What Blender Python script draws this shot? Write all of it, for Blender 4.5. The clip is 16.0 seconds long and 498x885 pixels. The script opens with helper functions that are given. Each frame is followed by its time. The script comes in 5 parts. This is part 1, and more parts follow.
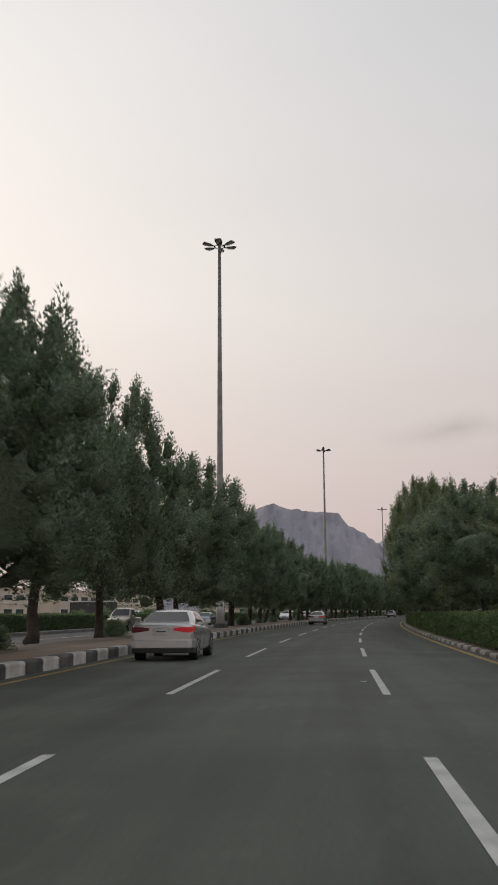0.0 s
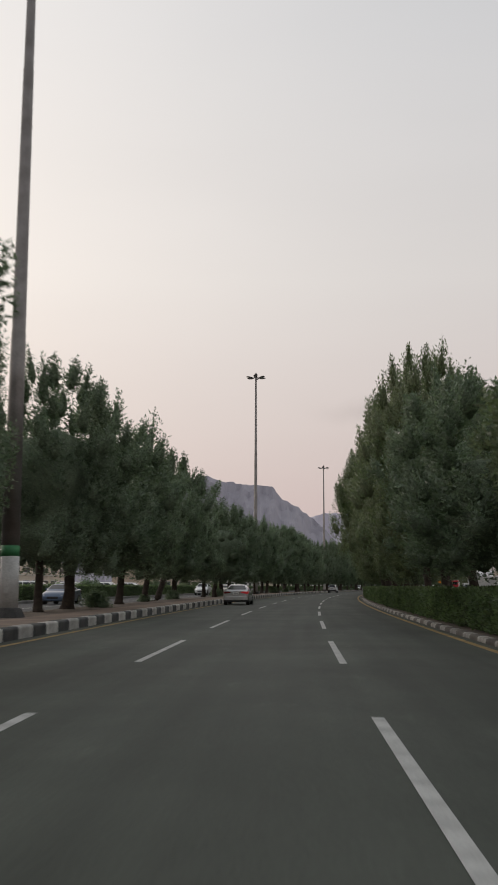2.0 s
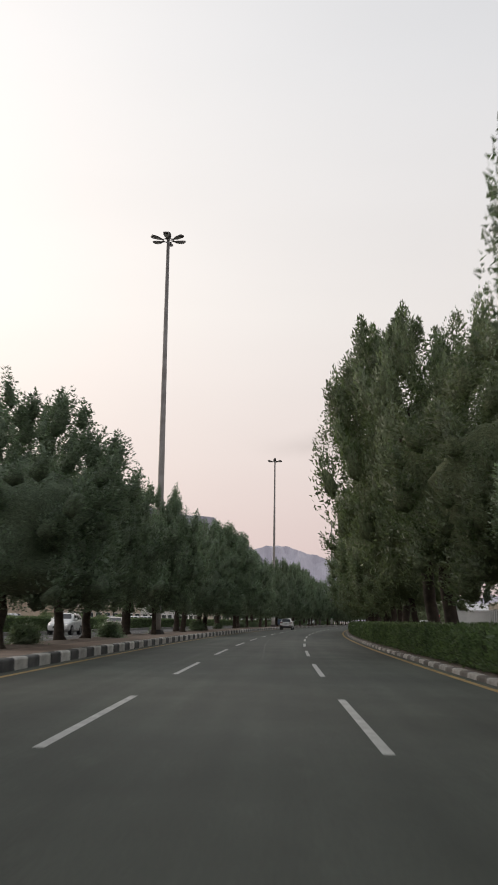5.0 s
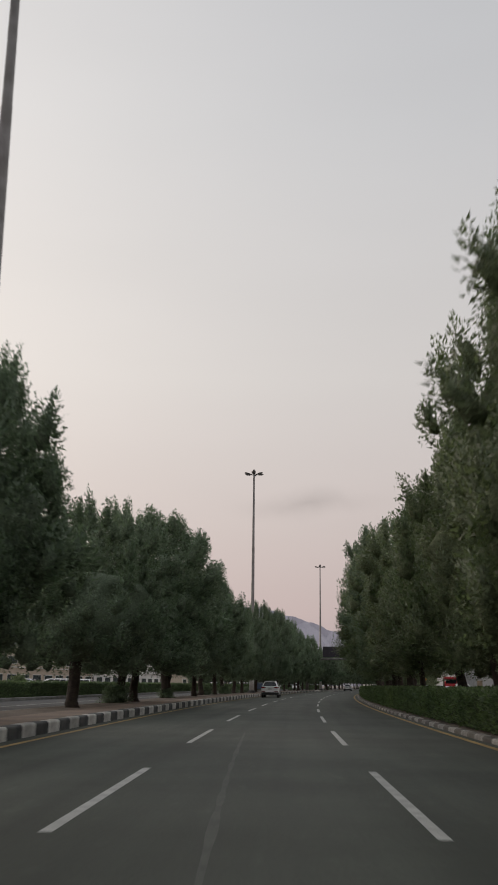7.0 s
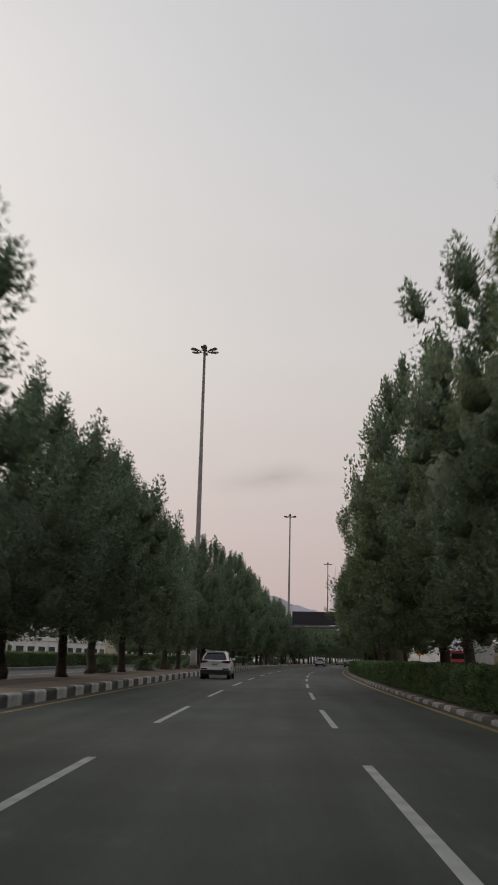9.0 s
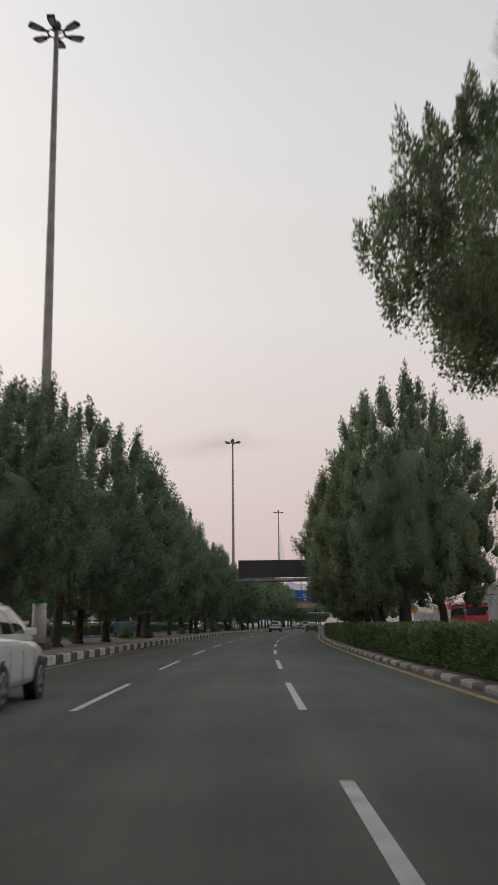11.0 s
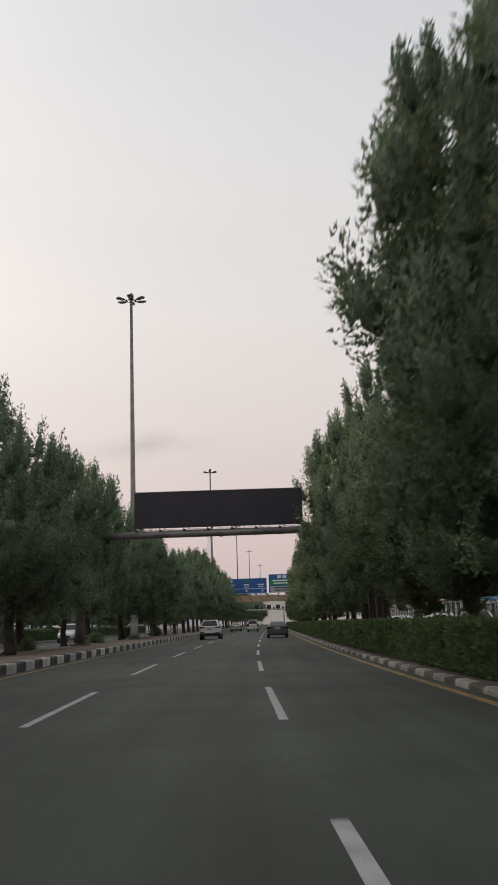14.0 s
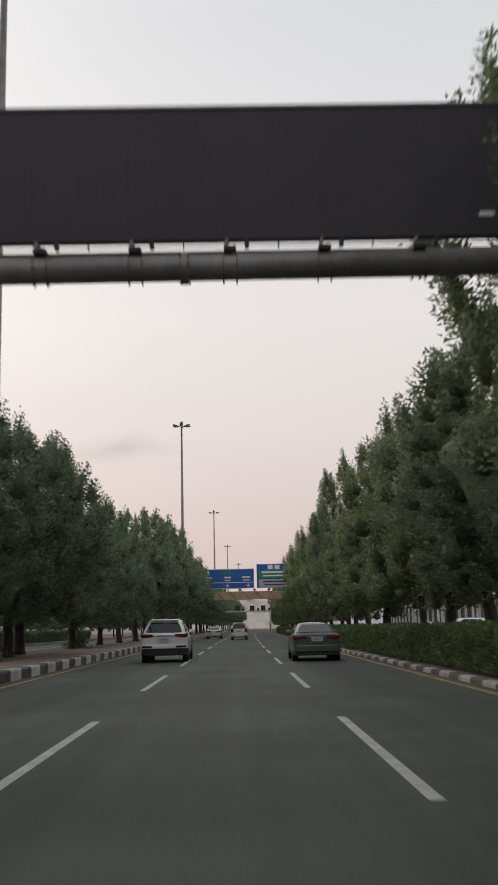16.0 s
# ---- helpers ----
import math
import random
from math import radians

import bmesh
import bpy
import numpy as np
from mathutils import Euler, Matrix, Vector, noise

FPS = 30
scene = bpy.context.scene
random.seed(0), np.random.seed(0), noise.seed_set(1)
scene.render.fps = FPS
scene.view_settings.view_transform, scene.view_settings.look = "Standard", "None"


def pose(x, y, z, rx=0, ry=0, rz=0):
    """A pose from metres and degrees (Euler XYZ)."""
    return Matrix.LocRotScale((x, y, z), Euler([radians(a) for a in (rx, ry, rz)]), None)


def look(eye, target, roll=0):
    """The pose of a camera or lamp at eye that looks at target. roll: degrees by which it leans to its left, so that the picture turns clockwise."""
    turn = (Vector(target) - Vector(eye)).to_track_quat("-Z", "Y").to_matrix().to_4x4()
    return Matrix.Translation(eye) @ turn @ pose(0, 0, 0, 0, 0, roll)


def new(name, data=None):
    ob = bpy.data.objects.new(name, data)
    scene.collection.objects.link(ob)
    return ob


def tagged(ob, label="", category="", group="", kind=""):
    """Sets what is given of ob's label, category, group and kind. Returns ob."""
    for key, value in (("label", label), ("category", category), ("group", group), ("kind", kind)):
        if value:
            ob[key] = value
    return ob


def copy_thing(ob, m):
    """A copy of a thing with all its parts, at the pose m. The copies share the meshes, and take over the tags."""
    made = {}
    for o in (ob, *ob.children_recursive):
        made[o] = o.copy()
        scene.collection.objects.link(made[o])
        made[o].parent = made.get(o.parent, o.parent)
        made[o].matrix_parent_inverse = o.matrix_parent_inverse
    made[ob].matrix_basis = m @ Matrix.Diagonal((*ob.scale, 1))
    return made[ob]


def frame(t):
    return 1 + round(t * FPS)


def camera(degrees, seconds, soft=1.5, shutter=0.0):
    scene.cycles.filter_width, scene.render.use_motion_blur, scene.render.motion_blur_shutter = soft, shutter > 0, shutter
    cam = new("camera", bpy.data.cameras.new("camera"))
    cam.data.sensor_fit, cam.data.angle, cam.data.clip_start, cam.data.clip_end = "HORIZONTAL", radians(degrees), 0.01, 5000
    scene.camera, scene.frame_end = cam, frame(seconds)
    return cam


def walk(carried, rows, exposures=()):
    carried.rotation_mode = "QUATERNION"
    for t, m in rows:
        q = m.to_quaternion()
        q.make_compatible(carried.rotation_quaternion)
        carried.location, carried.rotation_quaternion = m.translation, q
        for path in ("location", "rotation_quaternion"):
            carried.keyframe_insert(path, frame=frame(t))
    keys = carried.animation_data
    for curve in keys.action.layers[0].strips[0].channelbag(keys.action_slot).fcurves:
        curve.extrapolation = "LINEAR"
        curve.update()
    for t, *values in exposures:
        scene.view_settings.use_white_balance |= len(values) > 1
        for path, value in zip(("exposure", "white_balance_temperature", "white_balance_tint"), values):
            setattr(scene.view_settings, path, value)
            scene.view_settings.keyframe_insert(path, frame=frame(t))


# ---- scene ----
# The road's centre line: a gentle right-hand bend, given by its curvature (1/km) at even steps of the way along it.
BEND = [1.135, 0.988, 0.809, 0.551, 0.666, 0.728, 0.527, 0.981, 0.09]
WAY = np.arange(-60.0, 1400.0, 1.0)
TURN = np.cumsum(np.interp(WAY, np.linspace(-20, 480, 9), BEND) / 1000)
TURN -= np.interp(0, WAY, TURN)
LINE_X, LINE_Y = np.cumsum(np.sin(TURN)), np.cumsum(np.cos(TURN))
LINE_X -= np.interp(0, WAY, LINE_X)
LINE_Y -= np.interp(0, WAY, LINE_Y)


def heading(s):
    """Degrees about z that turn +y into the road's direction at s."""
    return -math.degrees(np.interp(s, WAY, TURN))


def at(s, o, z=0.0):
    """The place s metres along the road, o metres to the right of the middle lane's centre."""
    a = np.interp(s, WAY, TURN)
    return Vector((np.interp(s, WAY, LINE_X) + o * math.cos(a), np.interp(s, WAY, LINE_Y) - o * math.sin(a), z))


def stand(s, o, z=0.0, turn=0.0, size=1.0):
    """The pose of a thing at (s, o) that faces along the road."""
    return pose(*at(s, o, z), 0, 0, heading(s) + turn) @ Matrix.Diagonal((size, size, size, 1))


# ---- camera: seconds, way along, offset, yaw from the road, pitch, roll ----
cam = camera(28.28, 16.0, soft=1.7, shutter=0.25)
DRIVE = [
    (0, 87.07, 0.829, 3.94, 9.79, -0.41),
    (0.5, 97.28, 0.832, 5.54, 8.97, -0.45),
    (1, 107.85, 0.876, 4.54, 8.47, -0.14),
    (1.5, 118.34, 0.902, 3.10, 8.39, 0.36),
    (2, 128.98, 0.875, 2.07, 8.27, 0.21),
    (2.5, 139.56, 0.857, 1.66, 8.10, 0.18),
    (3, 150.17, 0.789, 1.30, 8.13, 0.33),
    (3.5, 161.01, 0.771, 1.14, 8.09, 0.78),
    (4, 171.71, 0.724, 0.90, 8.25, 0.82),
    (4.5, 182.40, 0.650, 0.90, 8.80, 0.82),
    (5, 193.15, 0.530, 1.00, 10.20, 0.84),
    (5.5, 203.95, 0.410, 1.10, 11.90, 0.86),
    (6, 214.85, 0.310, 1.22, 13.10, 0.87),
    (6.5, 225.84, 0.246, 1.33, 13.56, 0.50),
    (7, 237.00, 0.246, 1.36, 13.76, 0.73),
    (7.5, 248.38, 0.261, 1.27, 13.45, 0.77),
    (8, 259.80, 0.302, 1.18, 13.16, 1.17),
    (8.5, 271.31, 0.376, 1.21, 12.77, 1.70),
    (9, 282.90, 0.480, 1.15, 12.30, 1.50),
    (9.5, 294.60, 0.600, 0.90, 11.60, 1.00),
    (10, 306.40, 0.730, 0.50, 11.00, 0.40),
    (10.5, 318.30, 0.850, 0.05, 10.60, -0.10),
    (11, 330.36, 0.934, -0.44, 10.39, -0.49),
    (11.5, 342.53, 1.053, -1.89, 10.30, -0.92),
    (12, 354.79, 1.006, -3.15, 10.28, -0.84),
    (12.5, 366.78, 0.984, -3.75, 10.31, -0.75),
    (13, 379.08, 1.026, -3.43, 10.24, -1.57),
    (13.5, 391.26, 1.054, -2.70, 10.34, -2.12),
    (14, 403.49, 1.034, -1.97, 10.35, -1.76),
    (14.5, 415.86, 0.949, -1.21, 10.40, -1.63),
    (15, 428.22, 0.708, -0.79, 10.56, -1.30),
    (15.5, 440.44, 0.435, -0.84, 10.54, -1.70),
    (16, 452.53, 0.266, -1.15, 10.57, -1.25),
]
walk(cam, [(t, pose(*at(s, o, 1.348), 90 + p, 0, heading(s) + y) @ pose(0, 0, 0, 0, 0, r)) for t, s, o, y, p, r in DRIVE],
     exposures=[(0, -0.1), (0.4, 0.03), (1.2, 0.03), (2, -0.1), (2.5, 0.0), (3.0, 0.02), (3.5, 0.16), (4.2, 0.3), (6.3, -0.12), (7.5, -0.2), (8.7, -0.2), (10.8, 0.05), (11.1, 0.03), (11.5, -0.13), (12, -0.02), (12.5, 0.06), (13, 0.18), (13.5, 0.12), (15.5, 0.1), (16, 0.2)])

# ---- sky and sun: hazy dusk, the glow low on the left ----
SUN_AZ, SUN_EL = -38.0, 14.0   # degrees from +y towards +x, and above the horizon
world = bpy.data.worlds.new("dusk_sky")
scene.world = world
world.use_nodes = True
nt = world.node_tree
nd, lk = nt.nodes, nt.links
geo = nd.new("ShaderNodeTexCoord")
sep = nd.new("ShaderNodeSeparateXYZ")
lk.new(geo.outputs["Generated"], sep.inputs[0])
ramp = nd.new("ShaderNodeValToRGB")
lk.new(sep.outputs["Z"], ramp.inputs[0])
while len(ramp.color_ramp.elements) < 6:
    ramp.color_ramp.elements.new(0.5)
for e, (p, c) in zip(ramp.color_ramp.elements, [
        (0.0, (0.50, 0.40, 0.40)), (0.07, (0.60, 0.485, 0.475)), (0.16, (0.64, 0.56, 0.545)),
        (0.30, (0.68, 0.645, 0.63)), (0.52, (0.615, 0.615, 0.63)), (1.0, (0.48, 0.505, 0.55))]):
    e.position, e.color = p, (*c, 1)
glow_dir = nd.new("ShaderNodeVectorMath")
glow_dir.operation = "DOT_PRODUCT"
lk.new(geo.outputs["Generated"], glow_dir.inputs[0])
glow_dir.inputs[1].default_value = (math.sin(radians(-22)) * 0.9, math.cos(radians(-22)) * 0.9, 0.42)
clamp = nd.new("ShaderNodeMath")
clamp.operation = "MAXIMUM"
lk.new(glow_dir.outputs["Value"], clamp.inputs[0])
clamp.inputs[1].default_value = 0
power = nd.new("ShaderNodeMath")
power.operation = "POWER"
lk.new(clamp.outputs[0], power.inputs[0])
power.inputs[1].default_value = 9
# thin streaks of cloud
stretch = nd.new("ShaderNodeMapping")
stretch.inputs["Scale"].default_value = (1.0, 1.0, 3.5)
lk.new(geo.outputs["Generated"], stretch.inputs[0])
cloud = nd.new("ShaderNodeTexNoise")
cloud.inputs["Scale"].default_value = 2.0
cloud.inputs["Detail"].default_value = 5
lk.new(stretch.outputs[0], cloud.inputs["Vector"])
streak = nd.new("ShaderNodeMapRange")
streak.inputs["From Min"].default_value, streak.inputs["From Max"].default_value = 0.35, 0.7
streak.inputs["To Min"].default_value, streak.inputs["To Max"].default_value = 1.01, 0.975
lk.new(cloud.outputs["Fac"], streak.inputs["Value"])
glow = nd.new("ShaderNodeMix")
glow.data_type, glow.blend_type = "RGBA", "ADD"
lk.new(power.outputs[0], glow.inputs["Factor"])
lk.new(ramp.outputs[0], glow.inputs["A"])
glow.inputs["B"].default_value = (0.33, 0.29, 0.25, 1)
air = nd.new("ShaderNodeTexSky")
air.sky_type, air.sun_disc = "NISHITA", False
air.sun_elevation, air.sun_rotation = radians(SUN_EL), radians(SUN_AZ)
air.dust_density, air.air_density = 6.0, 1.5
both = nd.new("ShaderNodeMix")
both.data_type, both.blend_type = "RGBA", "ADD"
both.inputs["Factor"].default_value = 0.008
lk.new(glow.outputs["Result"], both.inputs["A"])
lk.new(air.outputs[0], both.inputs["B"])
# one thin grey bank low over the road
bank_at = Vector((math.sin(radians(13.0)), math.cos(radians(13.0)), math.tan(radians(10.2)))).normalized()
place = nd.new("ShaderNodeMapping")
place.vector_type = "TEXTURE"
place.inputs["Location"].default_value = bank_at
place.inputs["Rotation"].default_value = (0, 0, radians(-13.0))
place.inputs["Scale"].default_value = (0.10, 0.10, 0.020)
# its outline is broken up by noise
billow = nd.new("ShaderNodeTexNoise")
billow.inputs["Scale"].default_value, billow.inputs["Detail"].default_value = 11.0, 4
lk.new(geo.outputs["Generated"], billow.inputs["Vector"])
about = nd.new("ShaderNodeVectorMath")
about.operation = "MULTIPLY_ADD"
about.inputs[1].default_value, about.inputs[2].default_value = (0.05, 0.05, 0.045), (-0.025, -0.025, -0.0225)
lk.new(billow.outputs["Color"], about.inputs[0])
moved = nd.new("ShaderNodeVectorMath")
lk.new(geo.outputs["Generated"], moved.inputs[0])
lk.new(about.outputs[0], moved.inputs[1])
lk.new(moved.outputs[0], place.inputs[0])
ball = nd.new("ShaderNodeTexGradient")
ball.gradient_type = "QUADRATIC_SPHERE"
lk.new(place.outputs[0], ball.inputs[0])
thin = nd.new("ShaderNodeMath")
thin.operation = "MULTIPLY_ADD"
lk.new(ball.outputs["Fac"], thin.inputs[0])
thin.inputs[1].default_value = -0.2
lk.new(streak.outputs[0], thin.inputs[2])
dim = nd.new("ShaderNodeVectorMath")
dim.operation = "SCALE"
lk.new(both.outputs["Result"], dim.inputs[0])
lk.new(thin.outputs[0], dim.inputs["Scale"])
lk.new(dim.outputs[0], nd["Background"].inputs["Color"])
nd["Background"].inputs["Strength"].default_value = 1.0
lamp = new("sun", bpy.data.lights.new("sun", "SUN"))
lamp.data.energy, lamp.data.angle, lamp.data.color = 0.6, radians(25), (1.0, 0.88, 0.76)
lamp.matrix_world = look((0, 0, 50), Vector((0, 0, 50)) - Vector((
    math.sin(radians(SUN_AZ)) * math.cos(radians(SUN_EL)), math.cos(radians(SUN_AZ)) * math.cos(radians(SUN_EL)), math.sin(radians(SUN_EL)))))


# ---- materials ----
def material(name, base, rough=0.7, metal=0.0, spots=None, scale=3.0, fine=40.0, bump=0.0, vary=0.15, per_object=0.0, leaf=0.0, spec=0.5):
    """A surface with a coarse and a fine noise; spots: a second colour for the coarse patches."""
    m = bpy.data.materials.new(name)
    m.use_nodes = True
    t = m.node_tree
    n, l = t.nodes, t.links
    b = n["Principled BSDF"]
    co = n.new("ShaderNodeTexCoord")
    big, small = n.new("ShaderNodeTexNoise"), n.new("ShaderNodeTexNoise")
    for tex, sc, det in ((big, scale, 4), (small, fine, 3)):
        tex.inputs["Scale"].default_value, tex.inputs["Detail"].default_value = sc, det
        l.new(co.outputs["Object"], tex.inputs["Vector"])
    patch = n.new("ShaderNodeMix")
    patch.data_type = "RGBA"
    fade = n.new("ShaderNodeMapRange")
    fade.inputs["From Min"].default_value, fade.inputs["From Max"].default_value = 0.38, 0.66
    l.new(big.outputs["Fac"], fade.inputs["Value"])
    l.new(fade.outputs[0], patch.inputs["Factor"])
    patch.inputs["A"].default_value = (*base, 1)
    patch.inputs["B"].default_value = (*(spots or [c * (1 - vary) for c in base]), 1)
    grain = n.new("ShaderNodeMapRange")
    grain.inputs["From Min"].default_value, grain.inputs["From Max"].default_value = 0.25, 0.75
    grain.inputs["To Min"].default_value, grain.inputs["To Max"].default_value = 1 - vary, 1 + vary
    l.new(small.outputs["Fac"], grain.inputs["Value"])
    mul = n.new("ShaderNodeVectorMath")
    mul.operation = "SCALE"
    l.new(patch.outputs["Result"], mul.inputs[0])
    l.new(grain.outputs[0], mul.inputs["Scale"])
    last = mul.outputs[0]
    if per_object:
        info, rng, again = n.new("ShaderNodeObjectInfo"), n.new("ShaderNodeMapRange"), n.new("ShaderNodeVectorMath")
        rng.inputs["To Min"].default_value, rng.inputs["To Max"].default_value = 1 - per_object, 1 + per_object
        l.new(info.outputs["Random"], rng.inputs["Value"])
        again.operation = "SCALE"
        l.new(last, again.inputs[0])
        l.new(rng.outputs[0], again.inputs["Scale"])
        last = again.outputs[0]
    if leaf:
        isl, rng, again = n.new("ShaderNodeNewGeometry"), n.new("ShaderNodeMapRange"), n.new("ShaderNodeVectorMath")
        rng.inputs["To Min"].default_value, rng.inputs["To Max"].default_value = 1 - leaf, 1 + leaf
        l.new(isl.outputs["Random Per Island"], rng.inputs["Value"])
        again.operation = "SCALE"
        l.new(last, again.inputs[0])
        l.new(rng.outputs[0], again.inputs["Scale"])
        last = again.outputs[0]
    l.new(last, b.inputs["Base Color"])
    b.inputs["Roughness"].default_value, b.inputs["Metallic"].default_value = rough, metal
    b.inputs["Specular IOR Level"].default_value = spec
    if bump:
        bp = n.new("ShaderNodeBump")
        bp.inputs["Strength"].default_value, bp.inputs["Distance"].default_value = bump, 0.01
        l.new(small.outputs["Fac"], bp.inputs["Height"])
        l.new(bp.outputs[0], b.inputs["Normal"])
    return m


def lit(name, colour, strength):
    m = bpy.data.materials.new(name)
    m.use_nodes = True
    b = m.node_tree.nodes["Principled BSDF"]
    b.inputs["Base Color"].default_value = (*colour, 1)
    b.inputs["Emission Color"].default_value = (*colour, 1)
    b.inputs["Emission Strength"].default_value = strength
    return m


def glass(name, tint=(0.02, 0.025, 0.028), rough=0.05):
    m = bpy.data.materials.new(name)
    m.use_nodes = True
    b = m.node_tree.nodes["Principled BSDF"]
    b.inputs["Base Color"].default_value, b.inputs["Roughness"].default_value = (*tint, 1), rough
    b.inputs["IOR"].default_value = 1.5
    return m


ASPHALT = material("asphalt", (0.073, 0.082, 0.066), 0.75, spots=(0.054, 0.062, 0.049), scale=0.35, fine=30, bump=0.4, vary=0.25, spec=0.35)
ASPHALT_OLD = material("asphalt_old", (0.085, 0.085, 0.082), 0.85, spots=(0.06, 0.06, 0.06), scale=0.3, fine=25, bump=0.4, vary=0.2)


def worn_lanes(m):
    """Long stains, wheel tracks and patches that run along the lanes."""
    t = m.node_tree
    n, l = t.nodes, t.links
    b = n["Principled BSDF"]
    base = b.inputs["Base Color"].links[0].from_socket
    uv = n.new("ShaderNodeUVMap")
    uv.uv_map = "lane"
    last = base
    for scale, detail, lo, hi, dark, light in (((0.035, 1.3, 1), 3, 0.35, 0.68, 1.14, 0.80), ((0.10, 0.42, 1), 5, 0.40, 0.62, 1.10, 0.86), ((0.9, 3.0, 1), 2, 0.62, 0.74, 1.0, 1.22)):
        mp, tex, rg, mul = n.new("ShaderNodeMapping"), n.new("ShaderNodeTexNoise"), n.new("ShaderNodeMapRange"), n.new("ShaderNodeVectorMath")
        mp.inputs["Scale"].default_value = scale
        l.new(uv.outputs[0], mp.inputs[0])
        l.new(mp.outputs[0], tex.inputs["Vector"])
        tex.inputs["Scale"].default_value, tex.inputs["Detail"].default_value = 1.0, detail
        rg.inputs["From Min"].default_value, rg.inputs["From Max"].default_value = lo, hi
        rg.inputs["To Min"].default_value, rg.inputs["To Max"].default_value = dark, light
        l.new(tex.outputs["Fac"], rg.inputs["Value"])
        mul.operation = "SCALE"
        l.new(last, mul.inputs[0])
        l.new(rg.outputs[0], mul.inputs["Scale"])
        last = mul.outputs[0]
    l.new(last, b.inputs["Base Color"])


worn_lanes(ASPHALT)
SEAM = material("road_seam", (0.112, 0.116, 0.102), 0.85, spots=(0.085, 0.088, 0.08), scale=1.5, fine=25, vary=0.3)
PAPER = material("paper", (0.6, 0.6, 0.57), 0.9, scale=6, fine=30)
PAINT_WHITE = material("road_paint_white", (0.55, 0.55, 0.52), 0.7, spots=(0.38, 0.38, 0.36), scale=2.5, fine=35, vary=0.22)
PAINT_YELLOW = material("road_paint_yellow", (0.42, 0.28, 0.10), 0.75, spots=(0.26, 0.17, 0.06), scale=1.2, fine=30, vary=0.25)
KERB_WHITE = material("kerb_white", (0.60, 0.59, 0.55), 0.85, spots=(0.40, 0.385, 0.355), scale=2.0, fine=22, bump=0.5, vary=0.2, per_object=0.2)
KERB_BLACK = material("kerb_black", (0.045, 0.047, 0.047), 0.8, spots=(0.10, 0.10, 0.095), scale=2.2, fine=22, bump=0.5, vary=0.25, per_object=0.3)
KERB_DULL = material("kerb_dull_white", (0.46, 0.44, 0.40), 0.9, spots=(0.24, 0.215, 0.185), scale=2.0, fine=22, bump=0.6, vary=0.25, per_object=0.3)
KERB_DARK = material("kerb_dull_dark", (0.15, 0.13, 0.11), 0.9, spots=(0.085, 0.075, 0.065), scale=2.2, fine=22, bump=0.6, vary=0.25, per_object=0.3)
KERB_PLAIN = material("kerb_concrete", (0.30, 0.29, 0.27), 0.9, spots=(0.2, 0.19, 0.18), scale=1.0, fine=20, bump=0.4)
PAVING = material("paving_red", (0.23, 0.165, 0.125), 0.9, spots=(0.16, 0.12, 0.095), scale=0.6, fine=18, bump=0.5, vary=0.2)
SOIL = material("soil", (0.15, 0.115, 0.085), 0.95, spots=(0.09, 0.07, 0.055), scale=0.7, fine=9, bump=1.0, vary=0.3)
SAND = material("sand_ground", (0.26, 0.225, 0.18), 0.95, spots=(0.19, 0.165, 0.135), scale=0.05, fine=3, bump=0.6, vary=0.15)
BARK = material("bark", (0.075, 0.058, 0.045), 0.95, spots=(0.04, 0.032, 0.026), scale=4, fine=26, bump=1.0, vary=0.35)
BARK_PALE = material("bark_pale", (0.24, 0.19, 0.145), 0.95, spots=(0.15, 0.12, 0.095), scale=4, fine=26, bump=1.0, vary=0.3)
# Lighter, greyer leaf tones: the haze over the trees is put into the colour.
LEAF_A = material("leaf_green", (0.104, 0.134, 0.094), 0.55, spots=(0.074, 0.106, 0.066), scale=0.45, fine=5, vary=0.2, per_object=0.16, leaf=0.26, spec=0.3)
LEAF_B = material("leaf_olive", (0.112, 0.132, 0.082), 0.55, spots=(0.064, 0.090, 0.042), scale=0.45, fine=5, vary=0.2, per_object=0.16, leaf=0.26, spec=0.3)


def translucent(m, share):
    """Lets light through the leaves."""
    t = m.node_tree
    b = t.nodes["Principled BSDF"]
    colour = b.inputs["Base Color"].links[0].from_socket
    thru, mix, tint = t.nodes.new("ShaderNodeBsdfTranslucent"), t.nodes.new("ShaderNodeAddShader"), t.nodes.new("ShaderNodeVectorMath")
    tint.operation = "MULTIPLY"
    tint.inputs[1].default_value = (share, share * 1.08, share * 0.8)
    t.links.new(colour, tint.inputs[0])
    t.links.new(tint.outputs[0], thru.inputs["Color"])
    t.links.new(b.outputs[0], mix.inputs[0])
    t.links.new(thru.outputs[0], mix.inputs[1])
    t.links.new(mix.outputs[0], t.nodes["Material Output"].inputs["Surface"])


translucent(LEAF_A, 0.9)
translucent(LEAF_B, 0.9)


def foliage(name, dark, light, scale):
    """The closed mass of leaves behind the outer ones: small light leaves, gaps painted dark as shade."""
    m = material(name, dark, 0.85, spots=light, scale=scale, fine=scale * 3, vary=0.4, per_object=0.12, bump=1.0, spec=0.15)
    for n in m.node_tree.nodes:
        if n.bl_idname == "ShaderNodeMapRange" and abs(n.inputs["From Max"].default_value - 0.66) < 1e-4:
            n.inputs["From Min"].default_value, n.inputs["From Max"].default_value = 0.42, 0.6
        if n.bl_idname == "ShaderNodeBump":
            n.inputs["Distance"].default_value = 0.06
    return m


